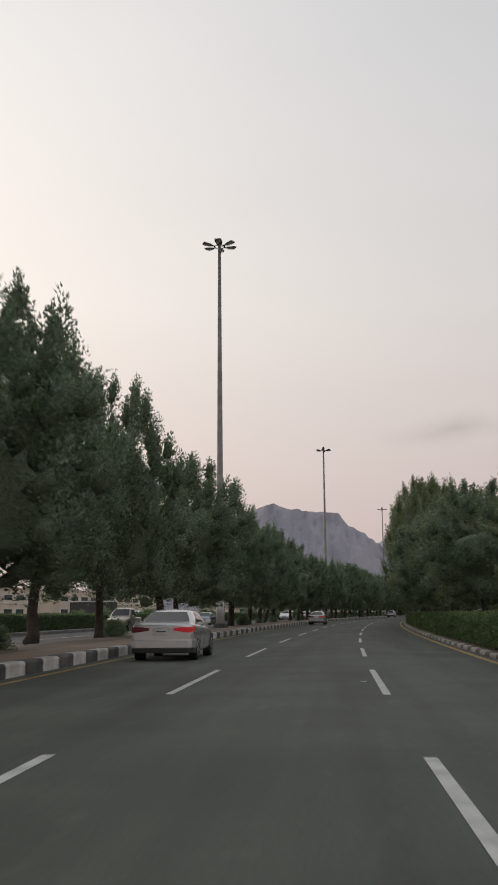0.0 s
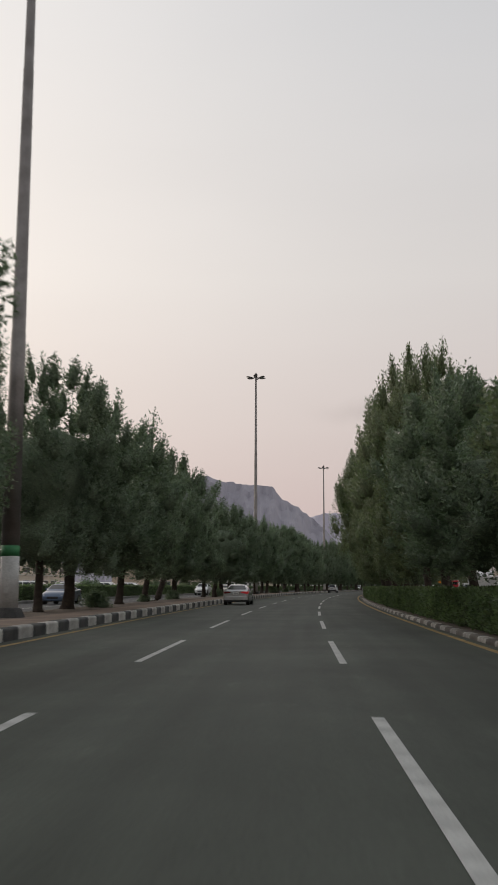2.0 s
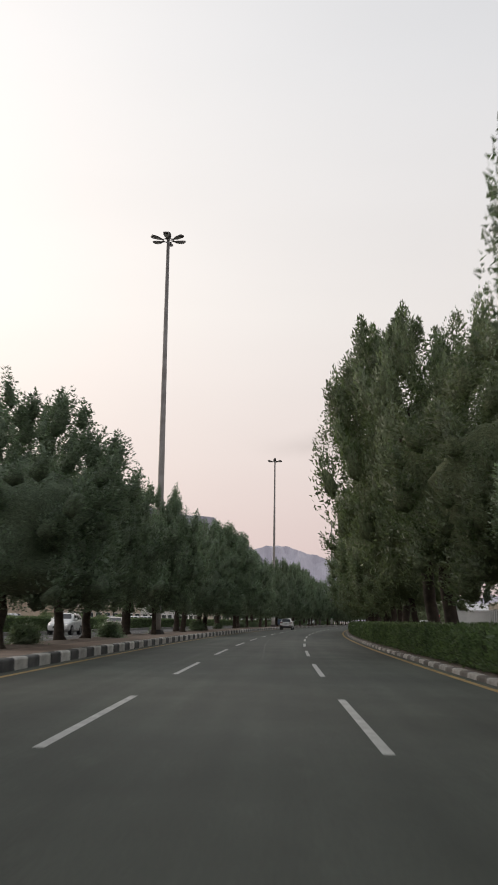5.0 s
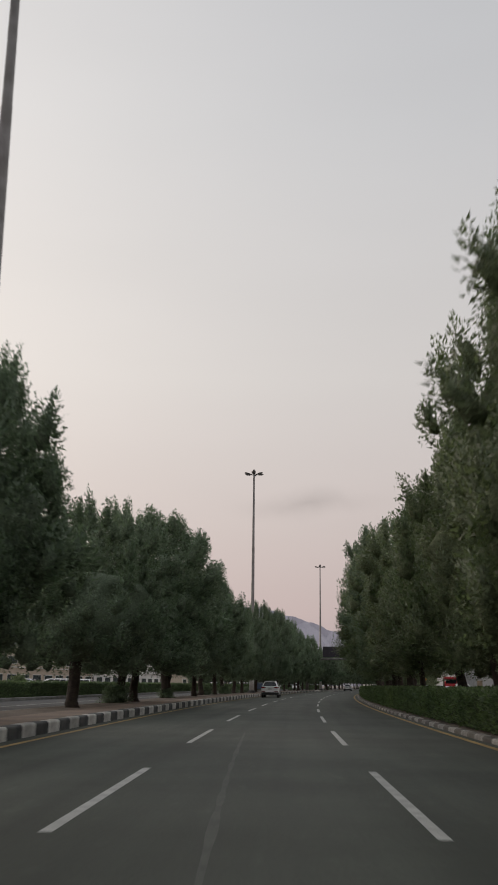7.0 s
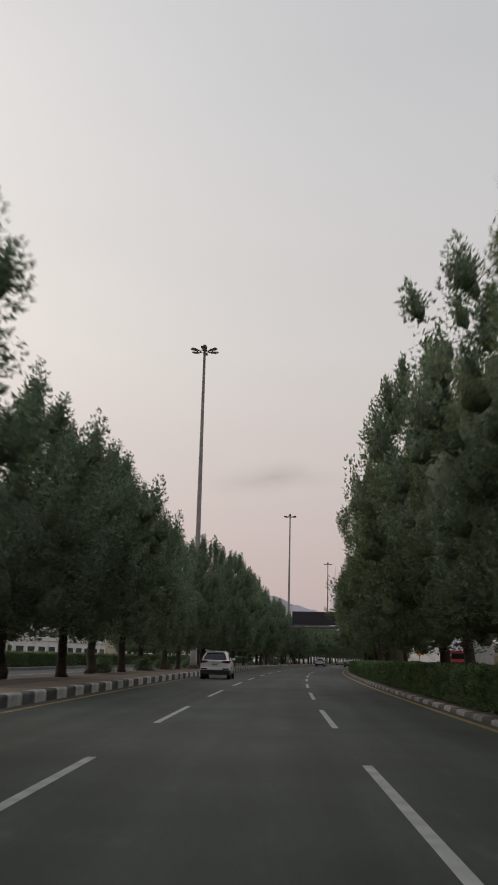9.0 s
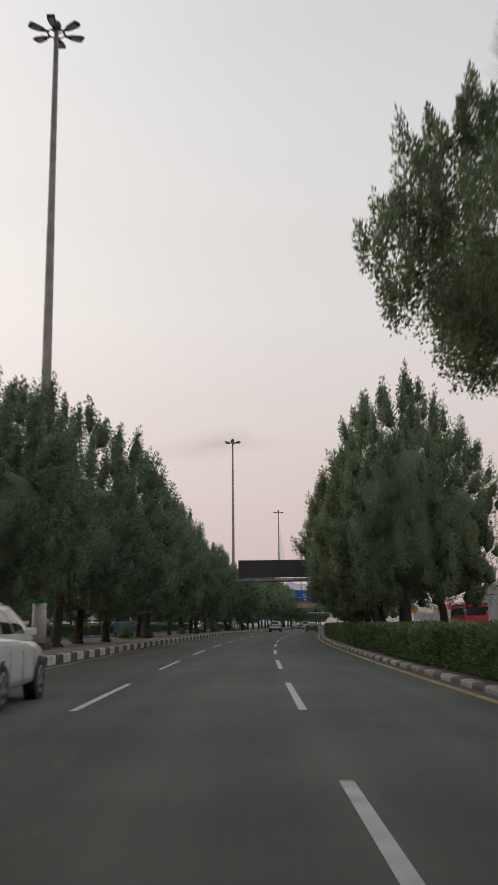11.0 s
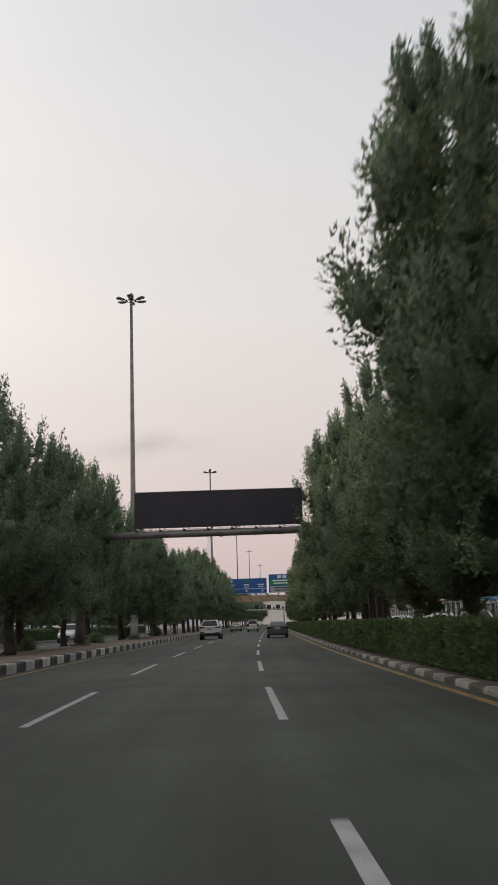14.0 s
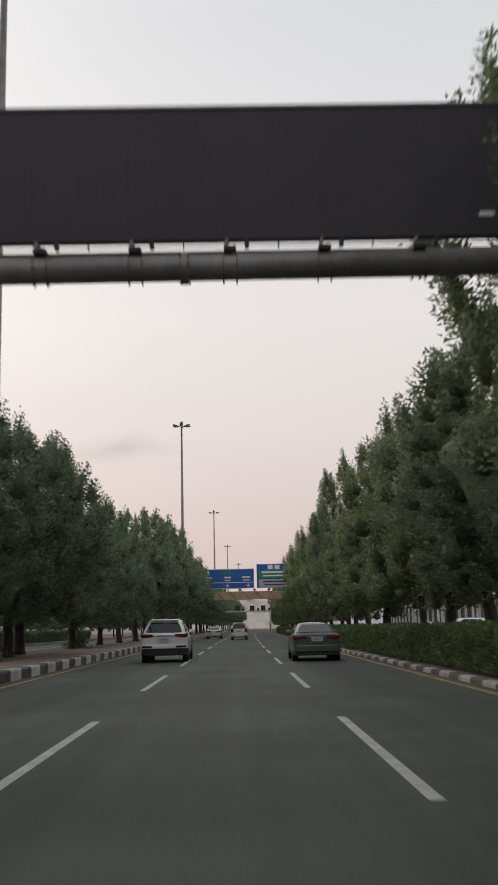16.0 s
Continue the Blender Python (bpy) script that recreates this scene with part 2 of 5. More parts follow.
# Tree masses lighter than their leaves: light filtering in is put into the colour.
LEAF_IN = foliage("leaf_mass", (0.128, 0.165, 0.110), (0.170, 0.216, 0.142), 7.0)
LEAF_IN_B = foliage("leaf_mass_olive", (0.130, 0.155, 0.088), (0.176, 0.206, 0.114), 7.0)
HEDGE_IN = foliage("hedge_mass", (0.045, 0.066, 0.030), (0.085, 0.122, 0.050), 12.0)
LEAF_HEDGE = material("hedge_leaf", (0.072, 0.102, 0.046), 0.55, spots=(0.048, 0.072, 0.034), scale=0.8, fine=6, vary=0.2, per_object=0.12, leaf=0.4, spec=0.3)
translucent(LEAF_HEDGE, 0.8)
STEEL = material("galvanised_steel", (0.24, 0.225, 0.215), 0.5, 0.6, spots=(0.17, 0.155, 0.145), scale=1.5, fine=18, vary=0.12)
STEEL_PIPE = material("painted_pipe", (0.27, 0.26, 0.25), 0.45, 0.3, spots=(0.16, 0.15, 0.145), scale=0.9, fine=14, vary=0.15)
POLE_WHITE = material("pole_white", (0.62, 0.62, 0.60), 0.7, spots=(0.48, 0.47, 0.45), scale=2, fine=20)
POLE_GREEN = material("pole_green", (0.05, 0.24, 0.09), 0.6, scale=3, fine=20)
PLINTH = material("plinth", (0.085, 0.083, 0.08), 0.9, scale=3, fine=20, bump=0.6, vary=0.25)
LAMP_BODY = material("lamp_body", (0.06, 0.055, 0.05), 0.5, 0.3, scale=5, fine=30)
BOARD = material("billboard_back", (0.034, 0.029, 0.040), 0.6, spots=(0.026, 0.022, 0.032), scale=0.6, fine=12, vary=0.12)
BOARD_EDGE = material("board_edge", (0.16, 0.155, 0.16), 0.5, 0.3)
SIGN_BLUE = material("sign_blue", (0.014, 0.105, 0.37), 0.5, spots=(0.013, 0.09, 0.33), scale=1, fine=20, vary=0.08)
SIGN_GREEN = material("sign_green", (0.015, 0.24, 0.11), 0.5, scale=1, fine=20, vary=0.08)
SIGN_WHITE = material("sign_white", (0.75, 0.76, 0.76), 0.5, scale=1, fine=20, vary=0.06)
SIGN_GREY = material("sign_grey", (0.42, 0.44, 0.46), 0.5, scale=1, fine=20, vary=0.06)
SIGN_YELLOW = material("sign_amber", (0.62, 0.25, 0.02), 0.5, scale=2, fine=20, vary=0.08)
BEAM_TAN = material("gantry_beam_tan", (0.56, 0.41, 0.27), 0.7, spots=(0.46, 0.32, 0.20), scale=1.0, fine=12)
RUBBER = material("rubber", (0.018, 0.018, 0.019), 0.85, scale=8, fine=40)
PLASTIC = material("black_plastic", (0.022, 0.022, 0.023), 0.6, scale=8, fine=40)
RIM = material("alloy_rim", (0.42, 0.42, 0.43), 0.35, 0.8, scale=8, fine=40)
CAR_GLASS = glass("car_glass", (0.012, 0.016, 0.017), 0.03)
SHOP_GLASS = glass("shop_glass", (0.05, 0.06, 0.07), 0.1)
TAIL_RED = material("tail_lamp_red", (0.14, 0.009, 0.011), 0.25, scale=8, fine=40, vary=0.2)
TAIL_LIT = lit("tail_lamp_lit", (0.6, 0.025, 0.03), 0.14)
HEAD_LIT = lit("head_lamp_lit", (1.0, 0.92, 0.78), 2.0)
LAMP_CLEAR = material("lamp_clear", (0.6, 0.6, 0.6), 0.2, scale=8, fine=40)
PLATE = material("number_plate", (0.62, 0.62, 0.60), 0.5, scale=9, fine=40)
INK = material("ink", (0.05, 0.05, 0.055), 0.6, scale=9, fine=40)


def car_paint(name, c, metal=0.0, rough=0.28):
    m = material(name, c, rough, metal, scale=1.2, fine=60, vary=0.05)
    m.node_tree.nodes["Principled BSDF"].inputs["Coat Weight"].default_value = 0.6
    m.node_tree.nodes["Principled BSDF"].inputs["Coat Roughness"].default_value = 0.08
    return m


CAR_SILVER = car_paint("paint_silver", (0.60, 0.60, 0.59), 0.6, 0.24)
CAR_WHITE = car_paint("paint_white", (0.8, 0.8, 0.79))
CAR_GREY = car_paint("paint_grey_green", (0.125, 0.145, 0.13), 0.4)
CAR_DARK = car_paint("paint_dark", (0.03, 0.032, 0.036), 0.2)
CAR_SAND = car_paint("paint_sand", (0.36, 0.32, 0.26), 0.3)
CAR_BLUE = car_paint("paint_blue", (0.09, 0.13, 0.2), 0.3)
BUS_RED = car_paint("bus_red", (0.55, 0.035, 0.045))
WALL_CREAM = material("wall_cream", (0.62, 0.545, 0.45), 0.9, spots=(0.52, 0.46, 0.38), scale=0.3, fine=8, vary=0.08)
WALL_WHITE = material("wall_white", (0.68, 0.67, 0.645), 0.9, spots=(0.57, 0.56, 0.54), scale=0.3, fine=8, vary=0.08)
WALL_SAND = material("wall_sand", (0.5, 0.42, 0.33), 0.9, spots=(0.42, 0.35, 0.28), scale=0.3, fine=8, vary=0.08)
SHOP_RED = material("shop_red", (0.62, 0.06, 0.05), 0.5, scale=1, fine=15, vary=0.08)
SHOP_BLUE = material("shop_blue", (0.06, 0.26, 0.52), 0.5, scale=1, fine=15, vary=0.08)
SHUTTER = material("tan_shutter", (0.46, 0.34, 0.22), 0.6, spots=(0.38, 0.28, 0.18), scale=0.8, fine=15, vary=0.1)
SHEET = material("ribbed_sheet", (0.62, 0.62, 0.62), 0.5, 0.2, spots=(0.5, 0.5, 0.5), scale=0.6, fine=15, vary=0.08)


# ---- helpers for building ----
def mesh(name, verts, faces, mats):
    me = bpy.data.meshes.new(name)
    me.from_pydata([tuple(v) for v in verts], [], faces)
    for m in mats if isinstance(mats, (list, tuple)) else [mats]:
        me.materials.append(m)
    me.update()
    return me


def finish(name, bm, mat, smooth=False):
    me = bpy.data.meshes.new(name)
    bmesh.ops.recalc_face_normals(bm, faces=bm.faces[:])
    for f in bm.faces:
        f.smooth = smooth
    bm.to_mesh(me)
    bm.free()
    me.materials.append(mat)
    return me


def part(name, bm, mat, parent, label="", smooth=False):
    """Links a bmesh, or a finished mesh, as one mesh object under a thing or a part."""
    me = bm if isinstance(bm, bpy.types.Mesh) else finish(name, bm, mat, smooth)
    ob = new(name, me)
    ob.parent = parent
    if label:
        ob["label"] = label
    return ob


def thing(name, label, category, group="", kind=""):
    return tagged(new(name), label, category, group, kind)


def box(size, centre, bevel=0.0, turn=None, bm=None):
    """A box, bevelled, added to bm or to a new bmesh."""
    own = bmesh.new()
    bmesh.ops.create_cube(own, size=1, matrix=Matrix.Diagonal((*size, 1)))
    if bevel:
        bmesh.ops.bevel(own, geom=own.edges[:], offset=bevel, segments=2, affect="EDGES", profile=0.6)
    m = Matrix.Translation(centre) @ (turn.to_4x4() if turn else Matrix())
    bmesh.ops.transform(own, matrix=m, verts=own.verts[:])
    if bm is None:
        return own
    me = bpy.data.meshes.new("tmp")
    own.to_mesh(me)
    own.free()
    bm.from_mesh(me)
    bpy.data.meshes.remove(me)
    return bm


def tube(points, radii, sides=12, bm=None, cap=True):
    """A tapered tube through points."""
    bm = bm or bmesh.new()
    rings = []
    for i, p in enumerate(points):
        p = Vector(p)
        d = (Vector(points[min(i + 1, len(points) - 1)]) - Vector(points[max(i - 1, 0)])).normalized()
        u = d.orthogonal().normalized() if abs(d.z) < 0.9 else Vector((1, 0, 0)).cross(d).normalized()
        w = d.cross(u)
        rings.append([bm.verts.new(p + radii[i] * (u * math.cos(a) + w * math.sin(a))) for a in (2 * math.pi * k / sides for k in range(sides))])
    for a, b in zip(rings, rings[1:]):
        for k in range(sides):
            bm.faces.new((a[k], a[(k + 1) % sides], b[(k + 1) % sides], b[k]))
    if cap:
        bm.faces.new(rings[0][::-1])
        bm.faces.new(rings[-1])
    return bm


def ribbon(s0, s1, outline, step=4.0):
    """A strip along the road: outline is (o, z) from left to right, and it is closed below."""
    ss = np.arange(s0, s1 + 0.01, step)
    verts, faces, n = [], [], len(outline)
    for s in ss:
        verts += [at(s, o, z) for o, z in outline]
    for i in range(len(ss) - 1):
        for j in range(n - 1):
            a = i * n + j
            faces.append((a, a + 1, a + n + 1, a + n))
    return verts, faces


# ---- ground, road, medians ----
S0, S1 = 40.0, 1080.0
r = 4500
gv = [(-r, -r, -0.06), (r, -r, -0.06), (r, r, -0.06), (-r, r, -0.06)]
tagged(new("ground", mesh("ground", gv, [(0, 1, 2, 3)], SAND)), "pale sandy ground reaching to the foot of the hills", "ground", kind="structure")
road = tagged(new("road", mesh("road", *ribbon(S0, S1, [(-6.1, 0), (-3.6, 0.012), (0, 0.03), (3.2, 0.012), (5.7, 0)]), ASPHALT)),
              "three-lane carriageway of dark worn asphalt", "road", kind="structure")
lane = road.data.uv_layers.new(name="lane")
for lp in road.data.loops:
    i = lp.vertex_index
    lane.data[lp.index].uv = (4.0 * (i // 5), (-6.1, -3.6, 0, 3.2, 5.7)[i % 5])
tagged(new("service_road_left", mesh("service_road_left", *ribbon(S0, S1, [(-19.8, 0), (-15, 0.02), (-10.9, 0)]), ASPHALT_OLD)),
       "grey asphalt service road behind the tree strip", "road", kind="structure")
tagged(new("car_park", mesh("car_park", *ribbon(S0, S1, [(-52, -0.02), (-22.6, -0.02)]), ASPHALT_OLD)),
       "grey asphalt car park beyond the hedge", "car park", kind="structure")
tagged(new("service_road_right", mesh("service_road_right", *ribbon(S0, S1, [(13.2, 0), (27, 0)]), ASPHALT_OLD)),
       "grey asphalt side road in front of the shops", "road", kind="structure")
median_left = tagged(new("median_left", mesh("median_left", *ribbon(S0, S1, [(-10.9, -0.05), (-10.9, 0.2), (-10.4, 0.26), (-8.2, 0.26)]), SOIL)),
                     "bare brown soil strip under the trees", "median", kind="structure")
tagged(new("median_paving", mesh("median_paving", *ribbon(S0, S1, [(-8.25, 0.262), (-8.2, 0.285), (-6.36, 0.30)]), PAVING)),
       "dusty red-brown paving behind the painted kerb", "pavement", kind="structure")
tagged(new("median_right", mesh("median_right", *ribbon(S0, S1, [(5.735, 0.095), (6.4, 0.14), (11, 0.18), (12.9, 0.14)]), SOIL)),
       "bare soil bed under hedge and trees", "median", kind="structure")
for name, o0, o1 in (("kerb_far_left", -20.3, -19.8), ("kerb_far_right", 12.9, 13.2), ("kerb_service_left", -10.95, -10.75)):
    tagged(new(name, mesh(name, *ribbon(S0, S1, [(o0, -0.05), (o0, 0.2), (o0 + 0.03, 0.22), (o1 - 0.03, 0.22), (o1, 0.2), (o1, -0.05)]), KERB_PLAIN)),
           "plain weathered concrete kerb", "kerb", kind="structure")
tagged(new("verge_left", mesh("verge_left", *ribbon(S0, S1, [(-22.6, 0.18), (-20.3, 0.2)]), SOIL)), "soil strip that holds the far hedge", "verge", kind="structure")
for name, o in (("edge_line_left", -5.56), ("edge_line_right", 5.14)):
    v, f = ribbon(S0, S1, [(o - 0.085, 0.008), (o + 0.085, 0.010)])
    tagged(new(name, mesh(name, v, f, PAINT_YELLOW)), "worn yellow edge line painted on the asphalt", "road marking", kind="structure")
v, f = ribbon(S0, S1, [(-15.3, 0.028), (-15.15, 0.029)])
tagged(new("service_line", mesh("service_line", v, f, PAINT_WHITE)), "faded white line on the service road", "road marking", kind="structure")

# ---- high-mast lights on the left median ----
def high_mast():
    t = thing("high_mast_light", "tall grey mast with six floodlights and a white base", "street lamp", "masts along the median")
    b = tube([(0, 0, 0), (0, 0, 0.28), (0, 0, 0.34)], [0.62, 0.48, 0.44], 8)
    part("plinth", b, PLINTH, t, "dark concrete plinth")
    part("painted_base", tube([(0, 0, 0.34), (0, 0, 2.1)], [0.335, 0.32], 16), POLE_WHITE, t, "white-painted pole base", True)
    part("band", tube([(0, 0, 2.1), (0, 0, 2.46)], [0.325, 0.322], 16), POLE_GREEN, t, "green painted band", True)
    part("pole", tube([(0, 0, 2.46), (0, 0, 10), (0, 0, 10.02), (0, 0, 20), (0, 0, 20.02), (0, 0, 30.65)], [0.315, 0.255, 0.245, 0.19, 0.18, 0.12], 14), STEEL, t, "", True)
    part("service_door", box((0.16, 0.03, 0.5), (0, -0.325, 1.1), 0.01), POLE_WHITE, t)
    ring = tube([(0.42 * math.cos(a), 0.42 * math.sin(a), 30.45) for a in (2 * math.pi * k / 24 for k in range(25))], [0.045] * 25, 6)
    for k in range(3):
        a = 2 * math.pi * k / 3
        part("spoke", tube([(0, 0, 30.5), (0.42 * math.cos(a), 0.42 * math.sin(a), 30.45)], [0.03, 0.03], 6), LAMP_BODY, t)
    part("ring", ring, LAMP_BODY, t)
    part("cap", tube([(0, 0, 30.65), (0, 0, 30.9), (0, 0, 31.1), (0, 0, 31.2)], [0.2, 0.24, 0.16, 0.02], 12), LAMP_BODY, t, "", True)
    for k in range(6):
        turn = Matrix.Rotation(math.pi / 3 * k + math.pi / 6, 4, "Z")
        lum = bmesh.new()
        rows = [(0.42, 0.05, 0.04), (0.62, 0.07, 0.06), (0.8, 0.15, 0.09), (1.25, 0.2, 0.1), (1.42, 0.19, 0.06)]
        ringv = []
        for x, w, h in rows:
            zc = 30.45 + 0.12 * (x - 0.42)
            ringv.append([lum.verts.new((x, s * w, zc + q * h)) for s, q in ((-1, -1), (1, -1), (1, 0.6), (-1, 0.6))])
        for p, q in zip(ringv, ringv[1:]):
            for j in range(4):
                lum.faces.new((p[j], p[(j + 1) % 4], q[(j + 1) % 4], q[j]))
        lum.faces.new(ringv[0][::-1])
        lum.faces.new(ringv[-1])
        bmesh.ops.transform(lum, matrix=turn, verts=lum.verts[:])
        head = part("luminaire", lum, LAMP_BODY, t)
        lens = box((0.5, 0.26, 0.02), (1.05, 0, 30.425), 0.008, Matrix.Rotation(-0.12, 3, "Y"))
        bmesh.ops.transform(lens, matrix=turn, verts=lens.verts[:])
        part("lens", lens, LAMP_CLEAR, head, "pale unlit lens")
    return t


MASTS = [(162.7, -8.95), (266.4, -9.1), (375.5, -8.85), (490.1, -9.1), (595.6, -8.4), (708.8, -8.4), (819.3, -9.2), (925, -9)]
mast = high_mast()
for k, (s, o) in enumerate(MASTS):
    m = stand(s, o, 0.24)
    if k == 0:
        mast.matrix_basis = m
    else:
        copy_thing(mast, m)


# ---- trees ----
rng = np.random.default_rng(7)


def ico(sub):
    b = bmesh.new()
    bmesh.ops.create_icosphere(b, subdivisions=sub, radius=1)
    v = np.array([x.co[:] for x in b.verts])
    f = [tuple(x.index for x in y.verts) for y in b.faces]
    b.free()
    return v, np.array(f)


ICO1, ICO3 = ico(1), ico(3)


def plume_crown(profile, lobes, leaves, side, leaf=(0.15, 0.08), tall=1.0, body=0.63):
    """A crown of upright plumes round a closed mass. profile: (height, radius) pairs. side: +1 when the road lies on +x,
    -1 when on -x; leaves are denser there and towards the oncoming traffic. body: size of the mass, 0 for an airy crown."""
    ph, pr = zip(*profile)
    low, high = ph[0], ph[-1]
    shift = rng.uniform(0, 50)

    def bulge(ang, h):
        if body > 0.6:
            return 0.94 + 0.36 * noise.noise(Vector((math.cos(ang) * 1.5 + shift, math.sin(ang) * 1.5, h * 0.4)))
        return 0.96 + 0.75 * noise.noise(Vector((math.cos(ang) * 1.3 + shift, math.sin(ang) * 1.3, h * 0.62)))

    cv, cf, lv, ln_ = [], [], [], []
    base = 0
    if body:
        v = ICO3[0].copy()
        hh = low + 0.25 + (high - 3.4 - low) * (v[:, 2] * 0.5 + 0.5)
        p = []
        for (x, y, z), h in zip(v, hh):
            ang = math.atan2(y, x)
            flat = math.hypot(x, y)
            r_ = np.interp(h, ph, pr) * (body - 0.10 * max(z, 0)) * bulge(ang, h) * min(1.0, flat * 1.5)
            r_ *= 1 + 0.34 * noise.noise(Vector((x * 3.1, y * 3.1, z * 4.2 + shift)))
            p.append((math.cos(ang) * r_, math.sin(ang) * r_, h + 0.35 * noise.noise(Vector((x * 4, y * 4, shift)))))
        cv.append(np.array(p))
        cf.append(ICO3[1])
        base += len(p)
    # lobes spread evenly over the crown by the golden angle
    weight = np.cumsum(np.interp(np.linspace(low, high, 60), ph, pr) + 0.4)
    hs = np.interp((np.arange(lobes) + 0.5) / lobes, weight / weight[-1], np.linspace(low, high, 60))
    for i, h in enumerate(hs):
        h += rng.normal(0, 0.18)
        ang = i * 2.39996 + rng.normal(0, 0.22) + shift
        up = (h - low) / (high - low)
        edge = rng.uniform(0.62, 1.04) if body > 0.6 else math.sqrt(rng.uniform(0.2, 0.95))
        rad = np.interp(h, ph, pr) * bulge(ang, h) * edge
        out = np.array([math.cos(ang), math.sin(ang), 0.0])
        # an airy crown has gaps between its boughs
        if body <= 0.6 and noise.noise(Vector((out[0] * rad * 0.42 + shift, out[1] * rad * 0.42, h * 0.55))) < -0.13:
            continue
        lean = rng.uniform(0.2, 0.75) * (1 - 0.8 * up)
        axis = out * lean + np.array([0, 0, 1.0]) + rng.normal(0, 0.06, 3)
        axis /= np.linalg.norm(axis)
        u = np.cross(axis, [0.3, 0.9, 0.1])
        u /= np.linalg.norm(u)
        w = np.cross(axis, u)
        size = rng.uniform(0.5, 0.92) * (1.2 - 0.58 * up)
        long = size * rng.uniform(1.2, 1.9) * tall * (1 + 0.75 * up * up)
        mid = out * rad + np.array([0, 0, h])
        if body == 0 or body > 0.6:
            v = ICO1[0] * (1 + rng.normal(0, 0.12, (len(ICO1[0]), 1)))
            slim = 1 - 0.4 * np.clip(v[:, 2:3], -0.3, 1)
            fat = 0.5 if body == 0 else 0.34 + 0.12 * up
            cv.append(mid + fat * ((v[:, 0:1] * u + v[:, 1:2] * w) * size * slim + v[:, 2:3] * axis * long))
            cf.append(ICO1[1] + base)
            base += len(v)
        face = out[0] * side * 0.7 - out[1] * 0.7
        n = int(leaves / lobes * (0.35 + 0.9 * size) * min(max(1.05 + 0.6 * face, 0.6), 1.5) * (1 + 1.3 * up * up))
        d = rng.normal(0, 1, (n * 5, 3))
        d /= np.linalg.norm(d, axis=1)[:, None]
        dirs = d[:, 0:1] * u + d[:, 1:2] * w + d[:, 2:3] * axis
        away = dirs @ out + 0.6 * dirs[:, 2]
        keep = rng.uniform(0, 1, n * 5) < np.clip(0.62 + 0.5 * away, 0.08 if body > 0.6 else 0.4, 1)
        d, dirs = d[keep][:n], dirs[keep][:n]
        inner = np.zeros((len(d), 1))
        inner[: max(4, int(len(d) * (0.22 if body > 0.6 else 0.1)))] = 1.0
        taper = 1 - 0.5 * np.clip(d[:, 2:3], -0.3, 1)
        k = (1 - inner) * (0.40 + 0.62 * rng.uniform(0, 1, (len(d), 1)) ** 0.8) + inner * rng.uniform(0.3, 0.6, (len(d), 1))
        p = mid + k * ((d[:, 0:1] * u + d[:, 1:2] * w) * size * taper + d[:, 2:3] * axis * long)
        skirt = low - 0.35
        p[:, 2] = np.where(p[:, 2] < skirt, skirt + 0.3 * (p[:, 2] - skirt), p[:, 2])
        grow = dirs * 0.5 + axis * 0.55 + rng.normal(0, 0.42, (len(d), 3))
        grow /= np.linalg.norm(grow, axis=1)[:, None]
        wide = np.cross(grow, rng.normal(0, 1, (len(d), 3)))
        wide /= np.linalg.norm(wide, axis=1)[:, None]
        own = np.cross(grow, wide)
        turn = np.where((own * (dirs + 0.3 * out)).sum(1) < 0, -1.0, 1.0)[:, None]
        wide, own = wide * turn, own * turn
        ln = leaf[0] * rng.uniform(0.6, 1.35, (len(d), 1)) * (1 + 0.3 * inner)
        wd = leaf[1] * rng.uniform(0.6, 1.3, (len(d), 1)) * (1 + 0.5 * inner)
        lv.append(np.stack([p - wide * wd * 0.5, p + grow * ln, p + wide * wd * 0.5], 1).reshape(-1, 3))
        soft = dirs * 0.75 + out * 0.35 + own * 0.35
        soft /= np.linalg.norm(soft, axis=1)[:, None]
        ln_.append(np.repeat(soft, 3, axis=0))
    lv = np.concatenate(lv)
    lf = np.arange(len(lv)).reshape(-1, 3)
    return (np.concatenate(cv), np.concatenate(cf)), (lv, lf), np.concatenate(ln_)


def raw_mesh(name, v, f, mat):
    """A mesh from arrays."""
    me = bpy.data.meshes.new(name)
    k = f.shape[1]
    me.vertices.add(len(v))
    me.vertices.foreach_set("co", np.ascontiguousarray(v, dtype=np.float32).ravel())
    me.loops.add(f.size)
    me.loops.foreach_set("vertex_index", np.ascontiguousarray(f, dtype=np.int32).ravel())
    me.polygons.add(len(f))
    me.polygons.foreach_set("loop_start", np.arange(0, f.size, k, dtype=np.int32))
    me.materials.append(mat)
    me.update()
    me.validate()
    return me


def trunk_mesh(height, thick, seed):
    """A leaning, flared trunk that forks into limbs."""
    q = random.Random(seed)
    bend = [(0, 0)]
    for k in range(4):
        bend.append((bend[-1][0] + q.uniform(-0.13, 0.13), bend[-1][1] + q.uniform(-0.13, 0.13)))
    zs = [-0.1, 0.25, 1.0, 1.9, height]
    bm = tube([(x, y, z) for (x, y), z in zip(bend, zs)], [thick * 1.7, thick * 1.2, thick, thick * 0.95, thick * 0.9], 9)
    top = Vector((*bend[-1], height - 0.25))
    for k in range(5):
        a = k * 1.257 + q.uniform(-0.4, 0.4)
        reach = q.uniform(1.0, 2.1)
        m1 = top + Vector((math.cos(a) * reach * 0.45, math.sin(a) * reach * 0.45, 0.9))
        m2 = top + Vector((math.cos(a) * reach, math.sin(a) * reach, q.uniform(2.2, 3.6)))
        tube([top, m1, m2], [thick * 0.62, thick * 0.45, thick * 0.2], 7, bm)
    return bm


